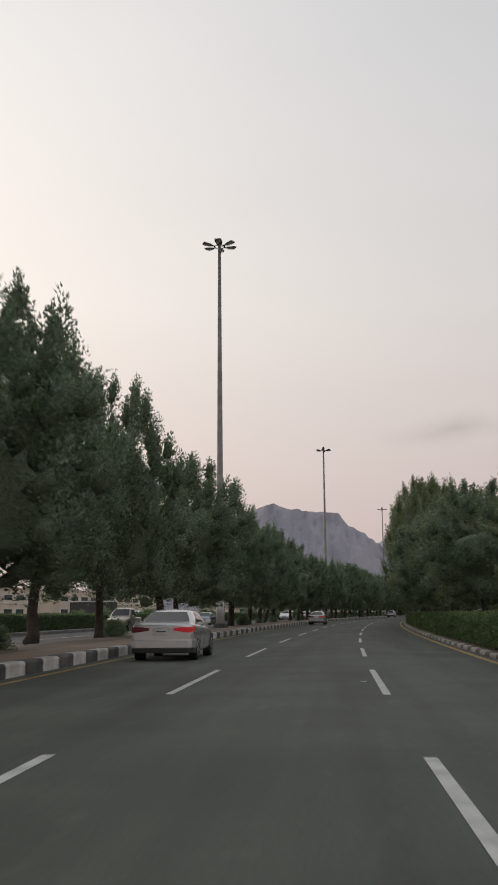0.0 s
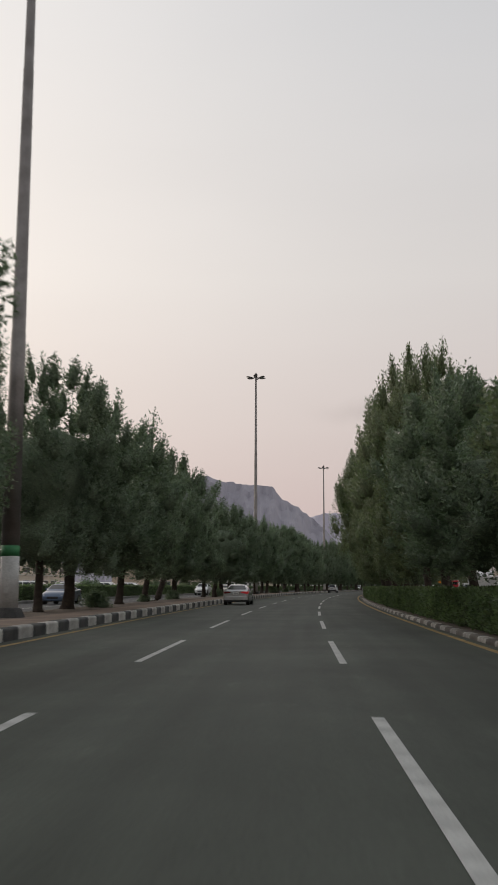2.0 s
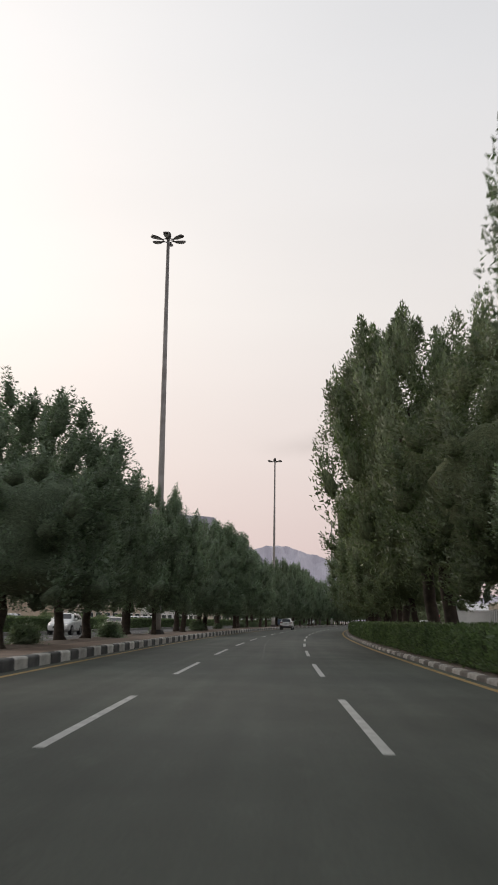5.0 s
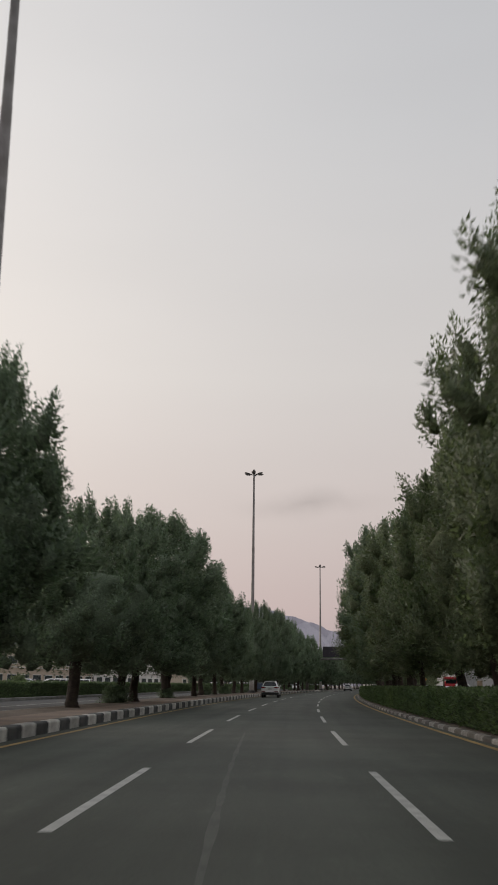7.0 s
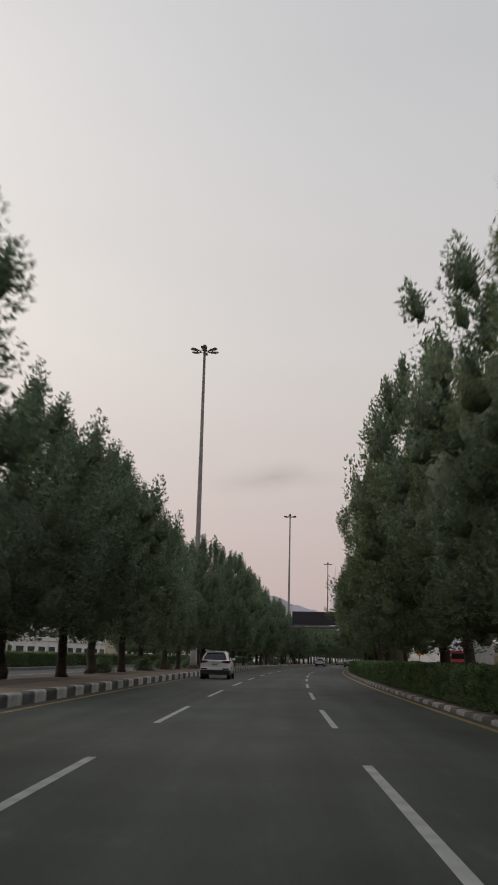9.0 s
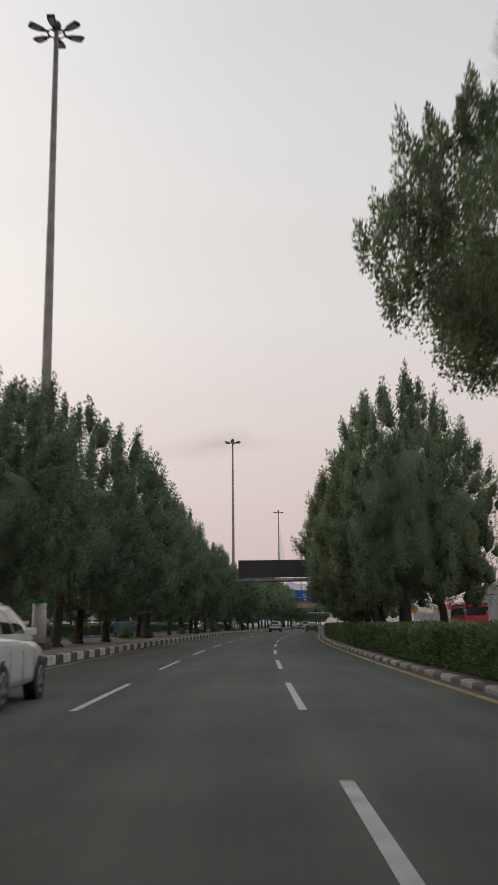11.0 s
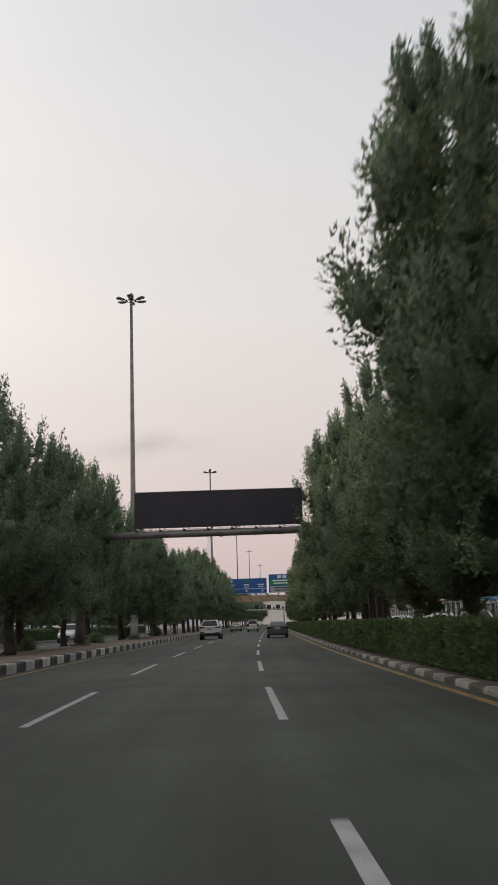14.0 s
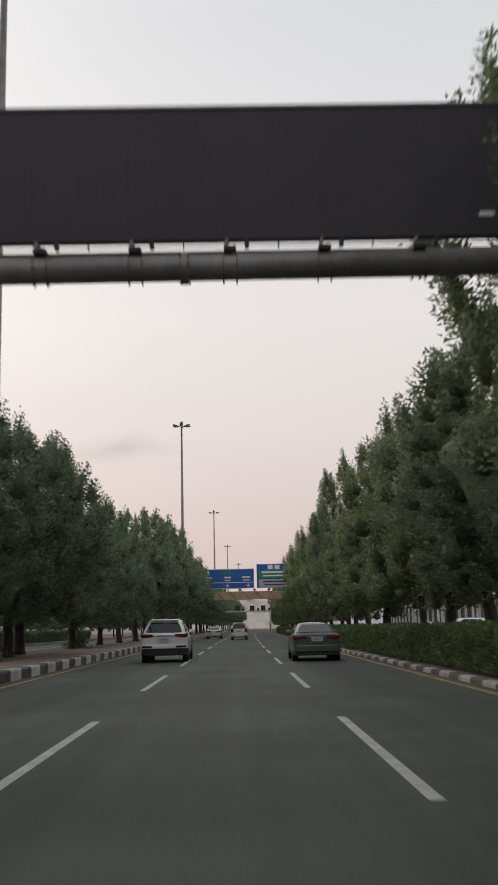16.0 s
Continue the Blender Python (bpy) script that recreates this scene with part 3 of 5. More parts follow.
WIDE = [(2.3, 2.9), (3.0, 4.0), (4.8, 4.4), (7.0, 4.1), (9.0, 3.2), (10.6, 1.7)]
TALL = [(2.4, 2.8), (3.3, 3.8), (5.6, 4.2), (8.4, 3.9), (10.8, 3.0), (12.6, 1.5)]
ROUND = [(2.25, 3.0), (2.9, 4.0), (4.4, 4.5), (6.4, 4.3), (7.8, 3.5), (8.9, 2.0)]
BROAD = [(2.8, 2.8), (3.6, 3.9), (5.8, 4.3), (8.8, 4.2), (11.0, 3.6), (12.6, 2.4), (13.4, 1.3)]
HIGH = [(7.2, 2.0), (7.9, 3.4), (9.0, 4.2), (10.6, 4.2), (12.2, 3.2), (13.4, 1.5)]


TOPS = {}


def tree(profile, side, lobes, leaves, mat, seed, label, bark=BARK, tall=1.0, leaf=(0.15, 0.08), lean=0.0, body=0.63):
    t = thing("tree", label, "tree", "avenue trees")
    trunk = trunk_mesh(profile[0][0] + 0.5, 0.2 + 0.03 * (seed % 3), seed)
    for v in trunk.verts:
        v.co.x += side * lean * min(max((v.co.z - 0.6) / 7, 0), 1.2)
    part("trunk", trunk, bark, t, "", True)
    core, lv, soft = plume_crown(profile, lobes, leaves, side, leaf, tall, body)
    for a in (core[0], lv[0]):
        a[:, 0] += side * lean * np.clip((a[:, 2] - 0.6) / 7, 0, 1.2)
    TOPS[t] = float(np.quantile(lv[0][:, 2], 0.999))
    outer = raw_mesh("crown", *lv, mat)
    outer.polygons.foreach_set("use_smooth", np.ones(len(outer.polygons), dtype=bool))
    outer.normals_split_custom_set_from_vertices(soft.tolist())
    crown = part("crown", outer, None, t)
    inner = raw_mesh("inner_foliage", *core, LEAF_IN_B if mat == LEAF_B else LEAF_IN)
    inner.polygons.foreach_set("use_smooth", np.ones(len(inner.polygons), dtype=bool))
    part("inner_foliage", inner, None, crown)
    return t


GREEN_LABEL = "dense dark green avenue tree with upright plumes, in the median soil"
OLIVE_LABEL = "tall olive green avenue tree with upright plumes behind the hedge"
FAR_LABEL = "dark green avenue tree in the long row further down the road"
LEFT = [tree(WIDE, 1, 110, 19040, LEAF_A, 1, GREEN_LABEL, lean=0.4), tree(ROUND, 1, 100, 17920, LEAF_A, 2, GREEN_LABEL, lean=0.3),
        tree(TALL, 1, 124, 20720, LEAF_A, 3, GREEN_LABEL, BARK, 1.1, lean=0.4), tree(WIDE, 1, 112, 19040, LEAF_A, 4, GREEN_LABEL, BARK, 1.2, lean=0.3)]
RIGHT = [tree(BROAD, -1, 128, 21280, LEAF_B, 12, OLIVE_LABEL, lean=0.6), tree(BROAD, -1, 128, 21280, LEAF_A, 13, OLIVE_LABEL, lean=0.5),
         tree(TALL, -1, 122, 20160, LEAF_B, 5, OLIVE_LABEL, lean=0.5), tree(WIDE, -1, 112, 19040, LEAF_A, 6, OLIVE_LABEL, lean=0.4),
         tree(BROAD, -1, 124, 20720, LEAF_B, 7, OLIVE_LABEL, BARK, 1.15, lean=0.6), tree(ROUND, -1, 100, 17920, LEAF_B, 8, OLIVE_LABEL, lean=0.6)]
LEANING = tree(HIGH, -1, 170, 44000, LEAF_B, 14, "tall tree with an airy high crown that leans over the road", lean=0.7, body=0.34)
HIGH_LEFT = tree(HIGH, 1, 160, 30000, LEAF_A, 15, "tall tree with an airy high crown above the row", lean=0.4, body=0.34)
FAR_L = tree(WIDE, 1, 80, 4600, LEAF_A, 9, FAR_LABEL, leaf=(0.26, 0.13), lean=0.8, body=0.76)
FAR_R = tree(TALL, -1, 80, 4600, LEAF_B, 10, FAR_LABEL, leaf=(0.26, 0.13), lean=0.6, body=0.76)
used = set()
pick = random.Random(5)


def plant(ob, s, o, z, turn, size, wide=None):
    wide = wide or size
    m = stand(s, o, z, turn) @ Matrix.Diagonal((wide, wide, size, 1))
    if ob.name in used:
        k = ob.scale
        return copy_thing(ob, stand(s, o, z, turn) @ Matrix.Diagonal((wide / k.x, wide / k.y, size / k.z, 1)))
    used.add(ob.name)
    ob.matrix_basis = m
    return ob


# the planting plan, stretch by stretch: way along, offset, height, spread, kind, turn
LEFT_ROW_A = [(105.2, -10.43, 13.4, 1.07, 3, -11), (112.1, -10.07, 9.7, 1.15, 3, 75), (116.6, -10.59, 11.9, 1.02, 1, -75), (127.8, -11.84, 12.7, 0.84, 1, 21), (133.6, -10.43, 12.9, 0.95, 2, -28),
    (145.5, -10.00, 10.9, 1.23, 2, 44), (157.8, -11.37, 11.5, 0.85, 3, 32), (169.8, -9.83, 10.9, 0.87, 2, -5), (175.6, -10.12, 10.6, 1.13, 3, 64), (187.9, -10.04, 10.0, 0.93, 0, 1),
    (198.5, -10.36, 11.1, 1.03, 2, 46), (205.3, -10.95, 10.8, 1.18, 4, 66)]
LEFT_ROW_B = [(213.0, -10.49, 8.7, 0.93, 3, -65), (228.2, -9.17, 9.6, 1.08, 2, 57), (233.3, -11.08, 10.2, 0.87, 0, -62), (242.8, -10.37, 10.1, 1.03, 3, 7), (247.9, -10.25, 9.3, 0.85, 1, 11),
    (264.2, -10.96, 10.1, 1.22, 1, 75), (264.6, -8.99, 11.0, 0.77, 2, -44), (282.1, -9.23, 9.3, 0.97, 0, 24), (288.9, -10.88, 10.8, 0.96, 1, 71), (295.7, -9.60, 11.6, 1.27, 2, 17),
    (298.5, -9.32, 11.7, 1.22, 2, 12), (317.4, -10.41, 11.3, 1.18, 3, 24)]
LEFT_ROW_C = [(325.8, -11.70, 11.6, 1.27, 1, -12), (330.1, -9.77, 11.7, 1.11, 2, -26), (341.2, -10.81, 11.9, 0.93, 1, -37), (347.5, -10.08, 11.0, 0.96, 3, 27), (357.1, -10.46, 10.0, 0.95, 3, 28),
    (365.8, -10.04, 10.8, 0.95, 0, 18), (372.2, -9.81, 12.1, 0.88, 0, -49), (381.3, -9.23, 12.9, 1.04, 0, 35), (390.1, -9.93, 9.2, 1.05, 0, -24), (395.3, -9.19, 13.3, 1.21, 2, 75),
    (413.1, -9.25, 11.2, 1.18, 1, 44), (418.6, -10.78, 9.1, 0.92, 2, 60)]
LEFT_ROW_D = [(426.6, -11.75, 14.7, 1.18, 1, 20), (435.6, -10.47, 14.1, 0.87, 2, 51), (448.5, -9.42, 10.3, 0.94, 1, -7), (453.5, -11.70, 12.9, 1.10, 3, -75), (459.2, -11.46, 10.8, 0.98, 0, -63),
    (468.5, -10.80, 12.7, 0.88, 2, 25), (481.1, -11.34, 13.0, 0.94, 3, -33), (492.4, -10.47, 10.1, 1.10, 3, -3), (497.3, -9.95, 10.4, 1.05, 2, -28), (503.5, -10.92, 10.3, 1.11, 0, -56),
    (515.2, -10.04, 8.7, 0.89, 3, -29), (523.6, -11.50, 10.6, 1.08, 1, -65), (528.7, -10.41, 8.9, 0.87, 0, -41)]
RIGHT_ROW_A = [(124.9, 11.14, 9.0, 0.88, 0, -26), (141.5, 9.60, 8.2, 1.03, 3, 30), (148.3, 11.26, 9.1, 1.21, 5, -30), (155.9, 9.83, 9.6, 0.86, 2, -75), (162.0, 8.48, 8.6, 1.10, 3, -63),
    (172.2, 8.43, 10.7, 0.91, 1, -46), (180.2, 8.19, 13.7, 0.88, 4, 9), (191.1, 9.82, 15.0, 1.14, 0, -24), (200.0, 9.37, 15.8, 1.08, 4, 12), (206.0, 9.93, 10.4, 0.99, 5, -73),
    (211.8, 10.37, 17.0, 1.23, 3, -28)]
RIGHT_ROW_B = [(223.3, 11.43, 8.9, 0.96, 3, -32), (231.4, 10.52, 13.1, 1.20, 2, -37), (239.8, 8.64, 16.6, 1.21, 5, -22), (242.8, 8.13, 17.1, 1.22, 6, -33), (253.5, 8.50, 11.7, 0.98, 0, 16),
    (258.0, 11.26, 13.9, 0.88, 3, 69), (262.6, 8.48, 15.5, 0.98, 2, -75), (274.5, 8.69, 12.2, 0.92, 2, -28), (285.6, 10.52, 12.5, 1.03, 5, 15), (292.7, 9.84, 10.5, 1.23, 4, -44),
    (301.1, 8.35, 12.1, 0.94, 0, 57), (309.1, 8.46, 13.8, 1.13, 1, 44)]
RIGHT_ROW_C = [(320.0, 9.15, 11.7, 1.22, 2, -31), (328.6, 8.89, 16.0, 1.23, 3, -49), (336.1, 8.85, 12.0, 1.13, 2, -10), (355.3, 8.30, 16.1, 0.88, 6, -66), (381.5, 8.68, 14.2, 0.86, 1, 53),
    (388.4, 11.65, 13.0, 1.04, 4, -21), (395.1, 9.87, 16.5, 1.10, 2, -16), (398.9, 9.15, 13.2, 1.09, 0, -12), (410.4, 9.78, 15.9, 1.10, 2, -3), (422.6, 7.99, 14.2, 1.03, 3, -53),
    (424.7, 10.51, 17.1, 1.31, 0, -60), (429.3, 10.76, 14.5, 1.12, 3, 25)]
RIGHT_ROW_D = [(438.2, 10.63, 11.9, 1.08, 3, -11), (443.9, 10.53, 9.3, 1.12, 2, 9), (455.5, 10.29, 16.8, 0.88, 1, 47), (461.1, 8.51, 14.3, 0.87, 1, 63), (466.1, 9.37, 14.9, 0.88, 4, 31),
    (475.3, 11.12, 16.2, 1.21, 4, -33), (483.5, 10.48, 11.6, 1.24, 1, -67), (496.7, 11.50, 12.8, 1.11, 2, 28), (503.4, 10.74, 12.3, 1.21, 4, 75), (511.6, 10.99, 13.5, 0.97, 0, 75),
    (521.2, 10.48, 9.2, 1.13, 5, 75), (532.6, 10.48, 15.1, 1.01, 1, -23)]
for rows, kinds in ((LEFT_ROW_A, LEFT + [HIGH_LEFT]), (LEFT_ROW_B, LEFT + [HIGH_LEFT]), (LEFT_ROW_C, LEFT + [HIGH_LEFT]), (LEFT_ROW_D, LEFT + [HIGH_LEFT]), (RIGHT_ROW_A, RIGHT + [LEANING]), (RIGHT_ROW_B, RIGHT + [LEANING]), (RIGHT_ROW_C, RIGHT + [LEANING]), (RIGHT_ROW_D, RIGHT + [LEANING])):
    for s, o, high, spread, kind, turn in rows:
        plant(kinds[kind], s, o, 0.2 if o < 0 else 0.15, turn, high / TOPS[kinds[kind]], spread)
# the long rows further down the road
for side, ob, first, last, o in ((-1, FAR_L, 539, 900, 10.1), (1, FAR_R, 539, 900, 10.35)):
    s = first
    while s < last:
        if side > 0 or min(abs(s - ms) for ms, _ in MASTS) > 1.6:
            size = (11.6 if side < 0 else 12.9) / TOPS[ob] * pick.uniform(0.93, 1.05)
            plant(ob, s, side * (o + pick.uniform(-0.3, 0.3)), 0.2, pick.uniform(-25, 25), size, size ** 0.5 * pick.uniform(0.95, 1.06))
        s += pick.uniform(7.8, 9.6)
# a thinner row beyond the service road
s = 420.0
while s < 700:
    plant(FAR_L, s, -25 + pick.uniform(-1, 1), 0.0, pick.uniform(-25, 25), pick.uniform(0.6, 0.75))
    s += pick.uniform(13, 21)


# ---- hedges: clipped sections set end to end ----
def hedge_section(length, wide, high, leaves, side):
    t = thing("hedge", "clipped dense green hedge in the soil bed", "hedge", "hedge sections")
    nx, ny, nz = 6, int(length * 2), 5
    core = bmesh.new()
    bmesh.ops.create_cube(core, size=1, matrix=Matrix.Translation((0, 0, high / 2)) @ Matrix.Diagonal((wide - 0.16, length + 0.1, high - 0.1, 1)))
    bmesh.ops.subdivide_edges(core, edges=core.edges[:], cuts=5, use_grid_fill=True)
    for v in core.verts:
        n = noise.noise(v.co * 1.3) * 0.10 + noise.noise(v.co * 4) * 0.05
        if v.co.z > 0.1:
            v.co += Vector((n * (1 if v.co.x > 0 else -1), 0, n))
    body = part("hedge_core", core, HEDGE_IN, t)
    q = np.random.default_rng(int(length * 10 + wide * 100 + leaves))
    n = leaves
    top = q.uniform(0, 1, n) < 0.42
    x = np.where(top, q.uniform(-wide / 2, wide / 2, n), np.where(q.uniform(0, 1, n) < 0.85, side, -side) * wide / 2)
    y = q.uniform(-length / 2, length / 2, n)
    z = np.where(top, high, q.uniform(0.03, 1, n) ** 0.8 * high)
    lump = np.array([noise.noise(Vector((a * 1.1, b * 0.9, c * 1.1))) for a, b, c in zip(x, y, z)]) * 0.16
    nrm = np.stack([np.where(top, 0, np.sign(x)), np.zeros(n), np.where(top, 1.0, 0)], 1)
    p = np.stack([x, y, z], 1) + nrm * (lump + q.normal(0, 0.035, n) - 0.04)[:, None]
    grow = nrm * 0.6 + np.array([0, 0, 0.45]) + q.normal(0, 0.5, (n, 3))
    grow /= np.linalg.norm(grow, axis=1)[:, None]
    wd = np.cross(grow, q.normal(0, 1, (n, 3)))
    wd /= np.linalg.norm(wd, axis=1)[:, None]
    ln, wi = 0.13 * q.uniform(0.6, 1.5, (n, 1)), 0.072 * q.uniform(0.6, 1.4, (n, 1))
    lv = np.stack([p, p + grow * ln * 0.5 + wd * wi * 0.5, p + grow * ln, p + grow * ln * 0.5 - wd * wi * 0.5], 1).reshape(-1, 3)
    part("hedge_leaves", raw_mesh("hedge_leaves", lv, np.arange(len(lv)).reshape(-1, 4), LEAF_HEDGE), None, t)
    return t


hedge_a, hedge_b, hedge_far = hedge_section(8, 2.0, 1.08, 3300, -1), hedge_section(8, 1.9, 1.14, 3300, -1), hedge_section(16, 1.5, 1.2, 2600, 1)
for k in range(66):
    plant(hedge_a if k % 2 else hedge_b, 114 + 8 * k, 6.95, 0.1, pick.uniform(-0.4, 0.4), 1.0)
for k in range(28):
    plant(hedge_far, 150 + 16 * k, -21.4, 0.12, 0, 1.0)


# ---- the dark advertising board across the road ----
def word_bar(parent, x0, x1, z, h, y, mat):
    """A plain bar in place of a word, on a face that looks to -y."""
    return part("lettering", box((x1 - x0, 0.012, h), ((x0 + x1) / 2, y, z)), mat, parent)


board = thing("overhead_billboard", "dark backed advertising board on a grey pipe gantry over the road", "billboard")
board.matrix_basis = stand(468, 0, 0)
panel = part("panel", box((11.0, 0.16, 2.34), (-0.6, -0.02, 8.78), 0.02), BOARD, board, "dark board with faint vertical seams")
for k in range(6):
    part("seam", box((0.012, 0.02, 2.2), (-4.6 + k * 1.6, -0.095, 8.78)), BOARD, panel)
part("top_edge", box((11.04, 0.22, 0.05), (-0.6, -0.02, 9.98), 0.01), BOARD_EDGE, panel, "pale metal edge")
part("plate", box((0.26, 0.02, 0.08), (4.55, -0.105, 8.0), 0.004), SIGN_WHITE, panel, "small pale plate")
pipe = bmesh.new()
tube([(-9.9, 0.1, 7.18), (9.4, 0.1, 7.26)], [0.23, 0.23], 20, pipe)
part("pipe", pipe, STEEL_PIPE, board, "grey steel pipe with bolted flanges", True)
for x in (-4.4, -0.47, 4.75):
    fl = tube([(x - 0.05, 0.1, 7.21), (x + 0.05, 0.1, 7.21)], [0.275, 0.275], 20)
    bolts = []
    for k in range(10):
        a = k * 0.628
        bolts.append(tube([(x - 0.09, 0.1 + 0.25 * math.cos(a), 7.21 + 0.25 * math.sin(a)), (x + 0.09, 0.1 + 0.25 * math.cos(a), 7.21 + 0.25 * math.sin(a))], [0.02, 0.02], 6))
    flange = part("flange", fl, STEEL_PIPE, board)
    for b in bolts:
        part("bolt", b, STEEL_PIPE, flange)
part("lower_rail", box((10.9, 0.08, 0.03), (-0.6, 0.04, 7.455), 0.006), STEEL_PIPE, board, "grey angle rail along the pipe")
part("cable", tube([(-6.0, -0.06, 7.505), (4.8, -0.06, 7.525)], [0.012, 0.012], 6), STEEL_PIPE, board)
for k in range(-2, 5):
    x = -2.84 + 1.56 * k
    cl = part("clamp", box((0.20, 0.34, 0.1), (x, 0.02, 7.46), 0.014), PLASTIC, board, "dark steel clamp with two straps")
    part("bracket", box((0.05, 0.26, 0.16), (x - 0.06, 0.0, 7.55), 0.01, Matrix.Rotation(0.25, 3, "Y")), STEEL, cl)
    for dx in (-0.11, 0.11):
        ring = [(x + dx, 0.1 + 0.243 * math.cos(q), 7.215 + 0.004 * x + 0.243 * math.sin(q)) for q in (2 * math.pi * i / 20 for i in range(21))]
        part("strap", tube(ring, [0.011] * 21, 6), STEEL, cl)
        part("strap_end", tube([(x + dx, 0.1, 6.92 + 0.004 * x), (x + dx, 0.1, 7.0 + 0.004 * x)], [0.014, 0.014], 6), STEEL, cl)
    part("thin_post", box((0.022, 0.03, 0.16), (x + 0.80, -0.06, 7.555)), PLASTIC, board)
    part("cable_box", box((0.07, 0.1, 0.13), (x + 0.28, -0.06, 7.55), 0.01), PLASTIC, board)
for x in (-9.7, 9.2):
    part("post", tube([(x, 0.1, 0.1), (x, 0.1, 7.6)], [0.3, 0.26], 18), STEEL_PIPE, board, "", True)
    part("post_foot", box((1.1, 1.1, 0.3), (x, 0.1, 0.2), 0.03), PLINTH, board)

# ---- the direction signs further on ----
signs = thing("direction_sign_gantry", "blue and green direction signs on a tan beam", "road sign")
signs.matrix_basis = stand(613, 0, 0)
part("beam", box((21.5, 1.1, 1.3), (0.5, 0.6, 6.35), 0.05), BEAM_TAN, signs, "tan box beam")
for k in range(9):
    part("stay", box((0.1, 0.12, 1.9), (-8 + 2.1 * k, 0.0, 6.5), 0.01, Matrix.Rotation(-0.75, 3, "Y")), BARK_PALE, signs)
for k in range(7):
    part("sign_lamp", box((0.36, 0.4, 0.3), (-7.5 + 2.35 * k, -0.5, 7.22), 0.03), PLASTIC, signs)
for x in (-10, 11):
    part("post", box((0.8, 0.8, 5.7), (x, 0.6, 2.86), 0.04), BEAM_TAN, signs)


def sign_panel(x0, x1, z0, z1, mat, label):
    p = part("panel", box((x1 - x0, 0.14, z1 - z0), ((x0 + x1) / 2, -0.1, (z0 + z1) / 2), 0.03), mat, signs, label)
    for z in (z0 + 0.06, z1 - 0.06):
        part("border", box((x1 - x0 - 0.1, 0.012, 0.05), ((x0 + x1) / 2, -0.178, z)), SIGN_WHITE, p)
    return p


blue = sign_panel(-7.6, 1.85, 7.45, 10.6, SIGN_BLUE, "blue panel with white place names and down arrows")
for x, w in ((-5.7, 1.7), (-2.4, 1.1), (0.6, 1.3)):
    word_bar(blue, x - w / 2, x + w / 2, 9.25, 0.26, -0.18, SIGN_WHITE)
    word_bar(blue, x - w * 0.42, x + w * 0.42, 8.78, 0.16, -0.18, SIGN_WHITE)
for x, mat in ((-5.6, SIGN_WHITE), (-2.9, SIGN_GREEN), (-2.1, SIGN_GREEN)):
    part("emblem", box((0.55, 0.012, 0.6), (x, -0.18, 10.0), 0.0), mat, blue)
part("dividing_line", box((9.3, 0.012, 0.09), (-2.85, -0.18, 8.42)), SIGN_WHITE, blue)
for x in (-5.7, -2.4, 0.9):
    ar = box((0.12, 0.012, 0.5), (x, -0.18, 8.05))
    box((0.42, 0.013, 0.1), (x - 0.13, -0.18, 7.88), 0, Matrix.Rotation(-0.8, 3, "Y") @ Matrix.Rotation(math.pi / 2, 3, "Y"), ar)
    box((0.42, 0.013, 0.1), (x + 0.13, -0.18, 7.88), 0, Matrix.Rotation(0.8, 3, "Y") @ Matrix.Rotation(math.pi / 2, 3, "Y"), ar)
    part("arrow", ar, SIGN_WHITE, blue)
green = sign_panel(2.3, 8.6, 7.45, 11.3, SIGN_BLUE, "blue panel with a green and a grey field")
part("green_field", box((5.6, 0.014, 1.25), (5.4, -0.18, 9.65)), SIGN_GREEN, green)
part("grey_field", box((5.6, 0.014, 1.25), (5.4, -0.18, 8.2)), SIGN_GREY, green)
word_bar(green, 3.1, 7.5, 9.95, 0.3, -0.194, SIGN_WHITE)
word_bar(green, 3.3, 7.2, 9.4, 0.22, -0.194, SIGN_WHITE)
word_bar(green, 3.3, 7.4, 8.45, 0.24, -0.194, INK)
word_bar(green, 3.5, 7.0, 7.95, 0.2, -0.194, INK)
for x in (4.5, 5.6):
    part("emblem", box((0.8, 0.012, 0.65), (x, -0.18, 10.75)), SIGN_WHITE, green)

# ---- the lane-signal gantry beyond it ----
sig = thing("lane_signal_gantry", "white post and beam with dark lane signal boxes over the road", "traffic signal")
sig.matrix_basis = stand(690, 0, 0)
part("beam", box((18, 0.35, 0.4), (-3.4, 0, 5.0), 0.03), POLE_WHITE, sig)
part("post", tube([(5.4, 0, -0.05), (5.4, 0, 5.1)], [0.2, 0.17], 12), POLE_WHITE, sig, "", True)
part("post", tube([(-10.4, 0, 0), (-10.4, 0, 5.1)], [0.2, 0.17], 12), POLE_WHITE, sig, "", True)
for x in (-6.4, -2.3, 1.2, 3.8):
    bx = part("signal_box", box((1.1, 0.3, 1.1), (x, -0.1, 5.75), 0.04), PLASTIC, sig)
    part("signal_face", box((0.7, 0.02, 0.7), (x, -0.262, 5.75), 0.0), INK, bx)
    part("small_box", box((0.5, 0.25, 0.5), (x + 1.4, -0.1, 5.45), 0.03), PLASTIC, sig)

# ---- amber warning sign and small posts behind the hedge ----
warn = thing("warning_sign", "amber diamond road sign on a thin grey post", "road sign")
warn.matrix_basis = stand(452, 16.5, 0)
part("post", tube([(0, 0, 0), (0, 0, 3.2)], [0.04, 0.04], 8), STEEL, warn)
part("plate", box((0.85, 0.03, 0.85), (0, -0.06, 2.85), 0.01, Matrix.Rotation(math.pi / 4, 3, "Y")), SIGN_YELLOW, warn)


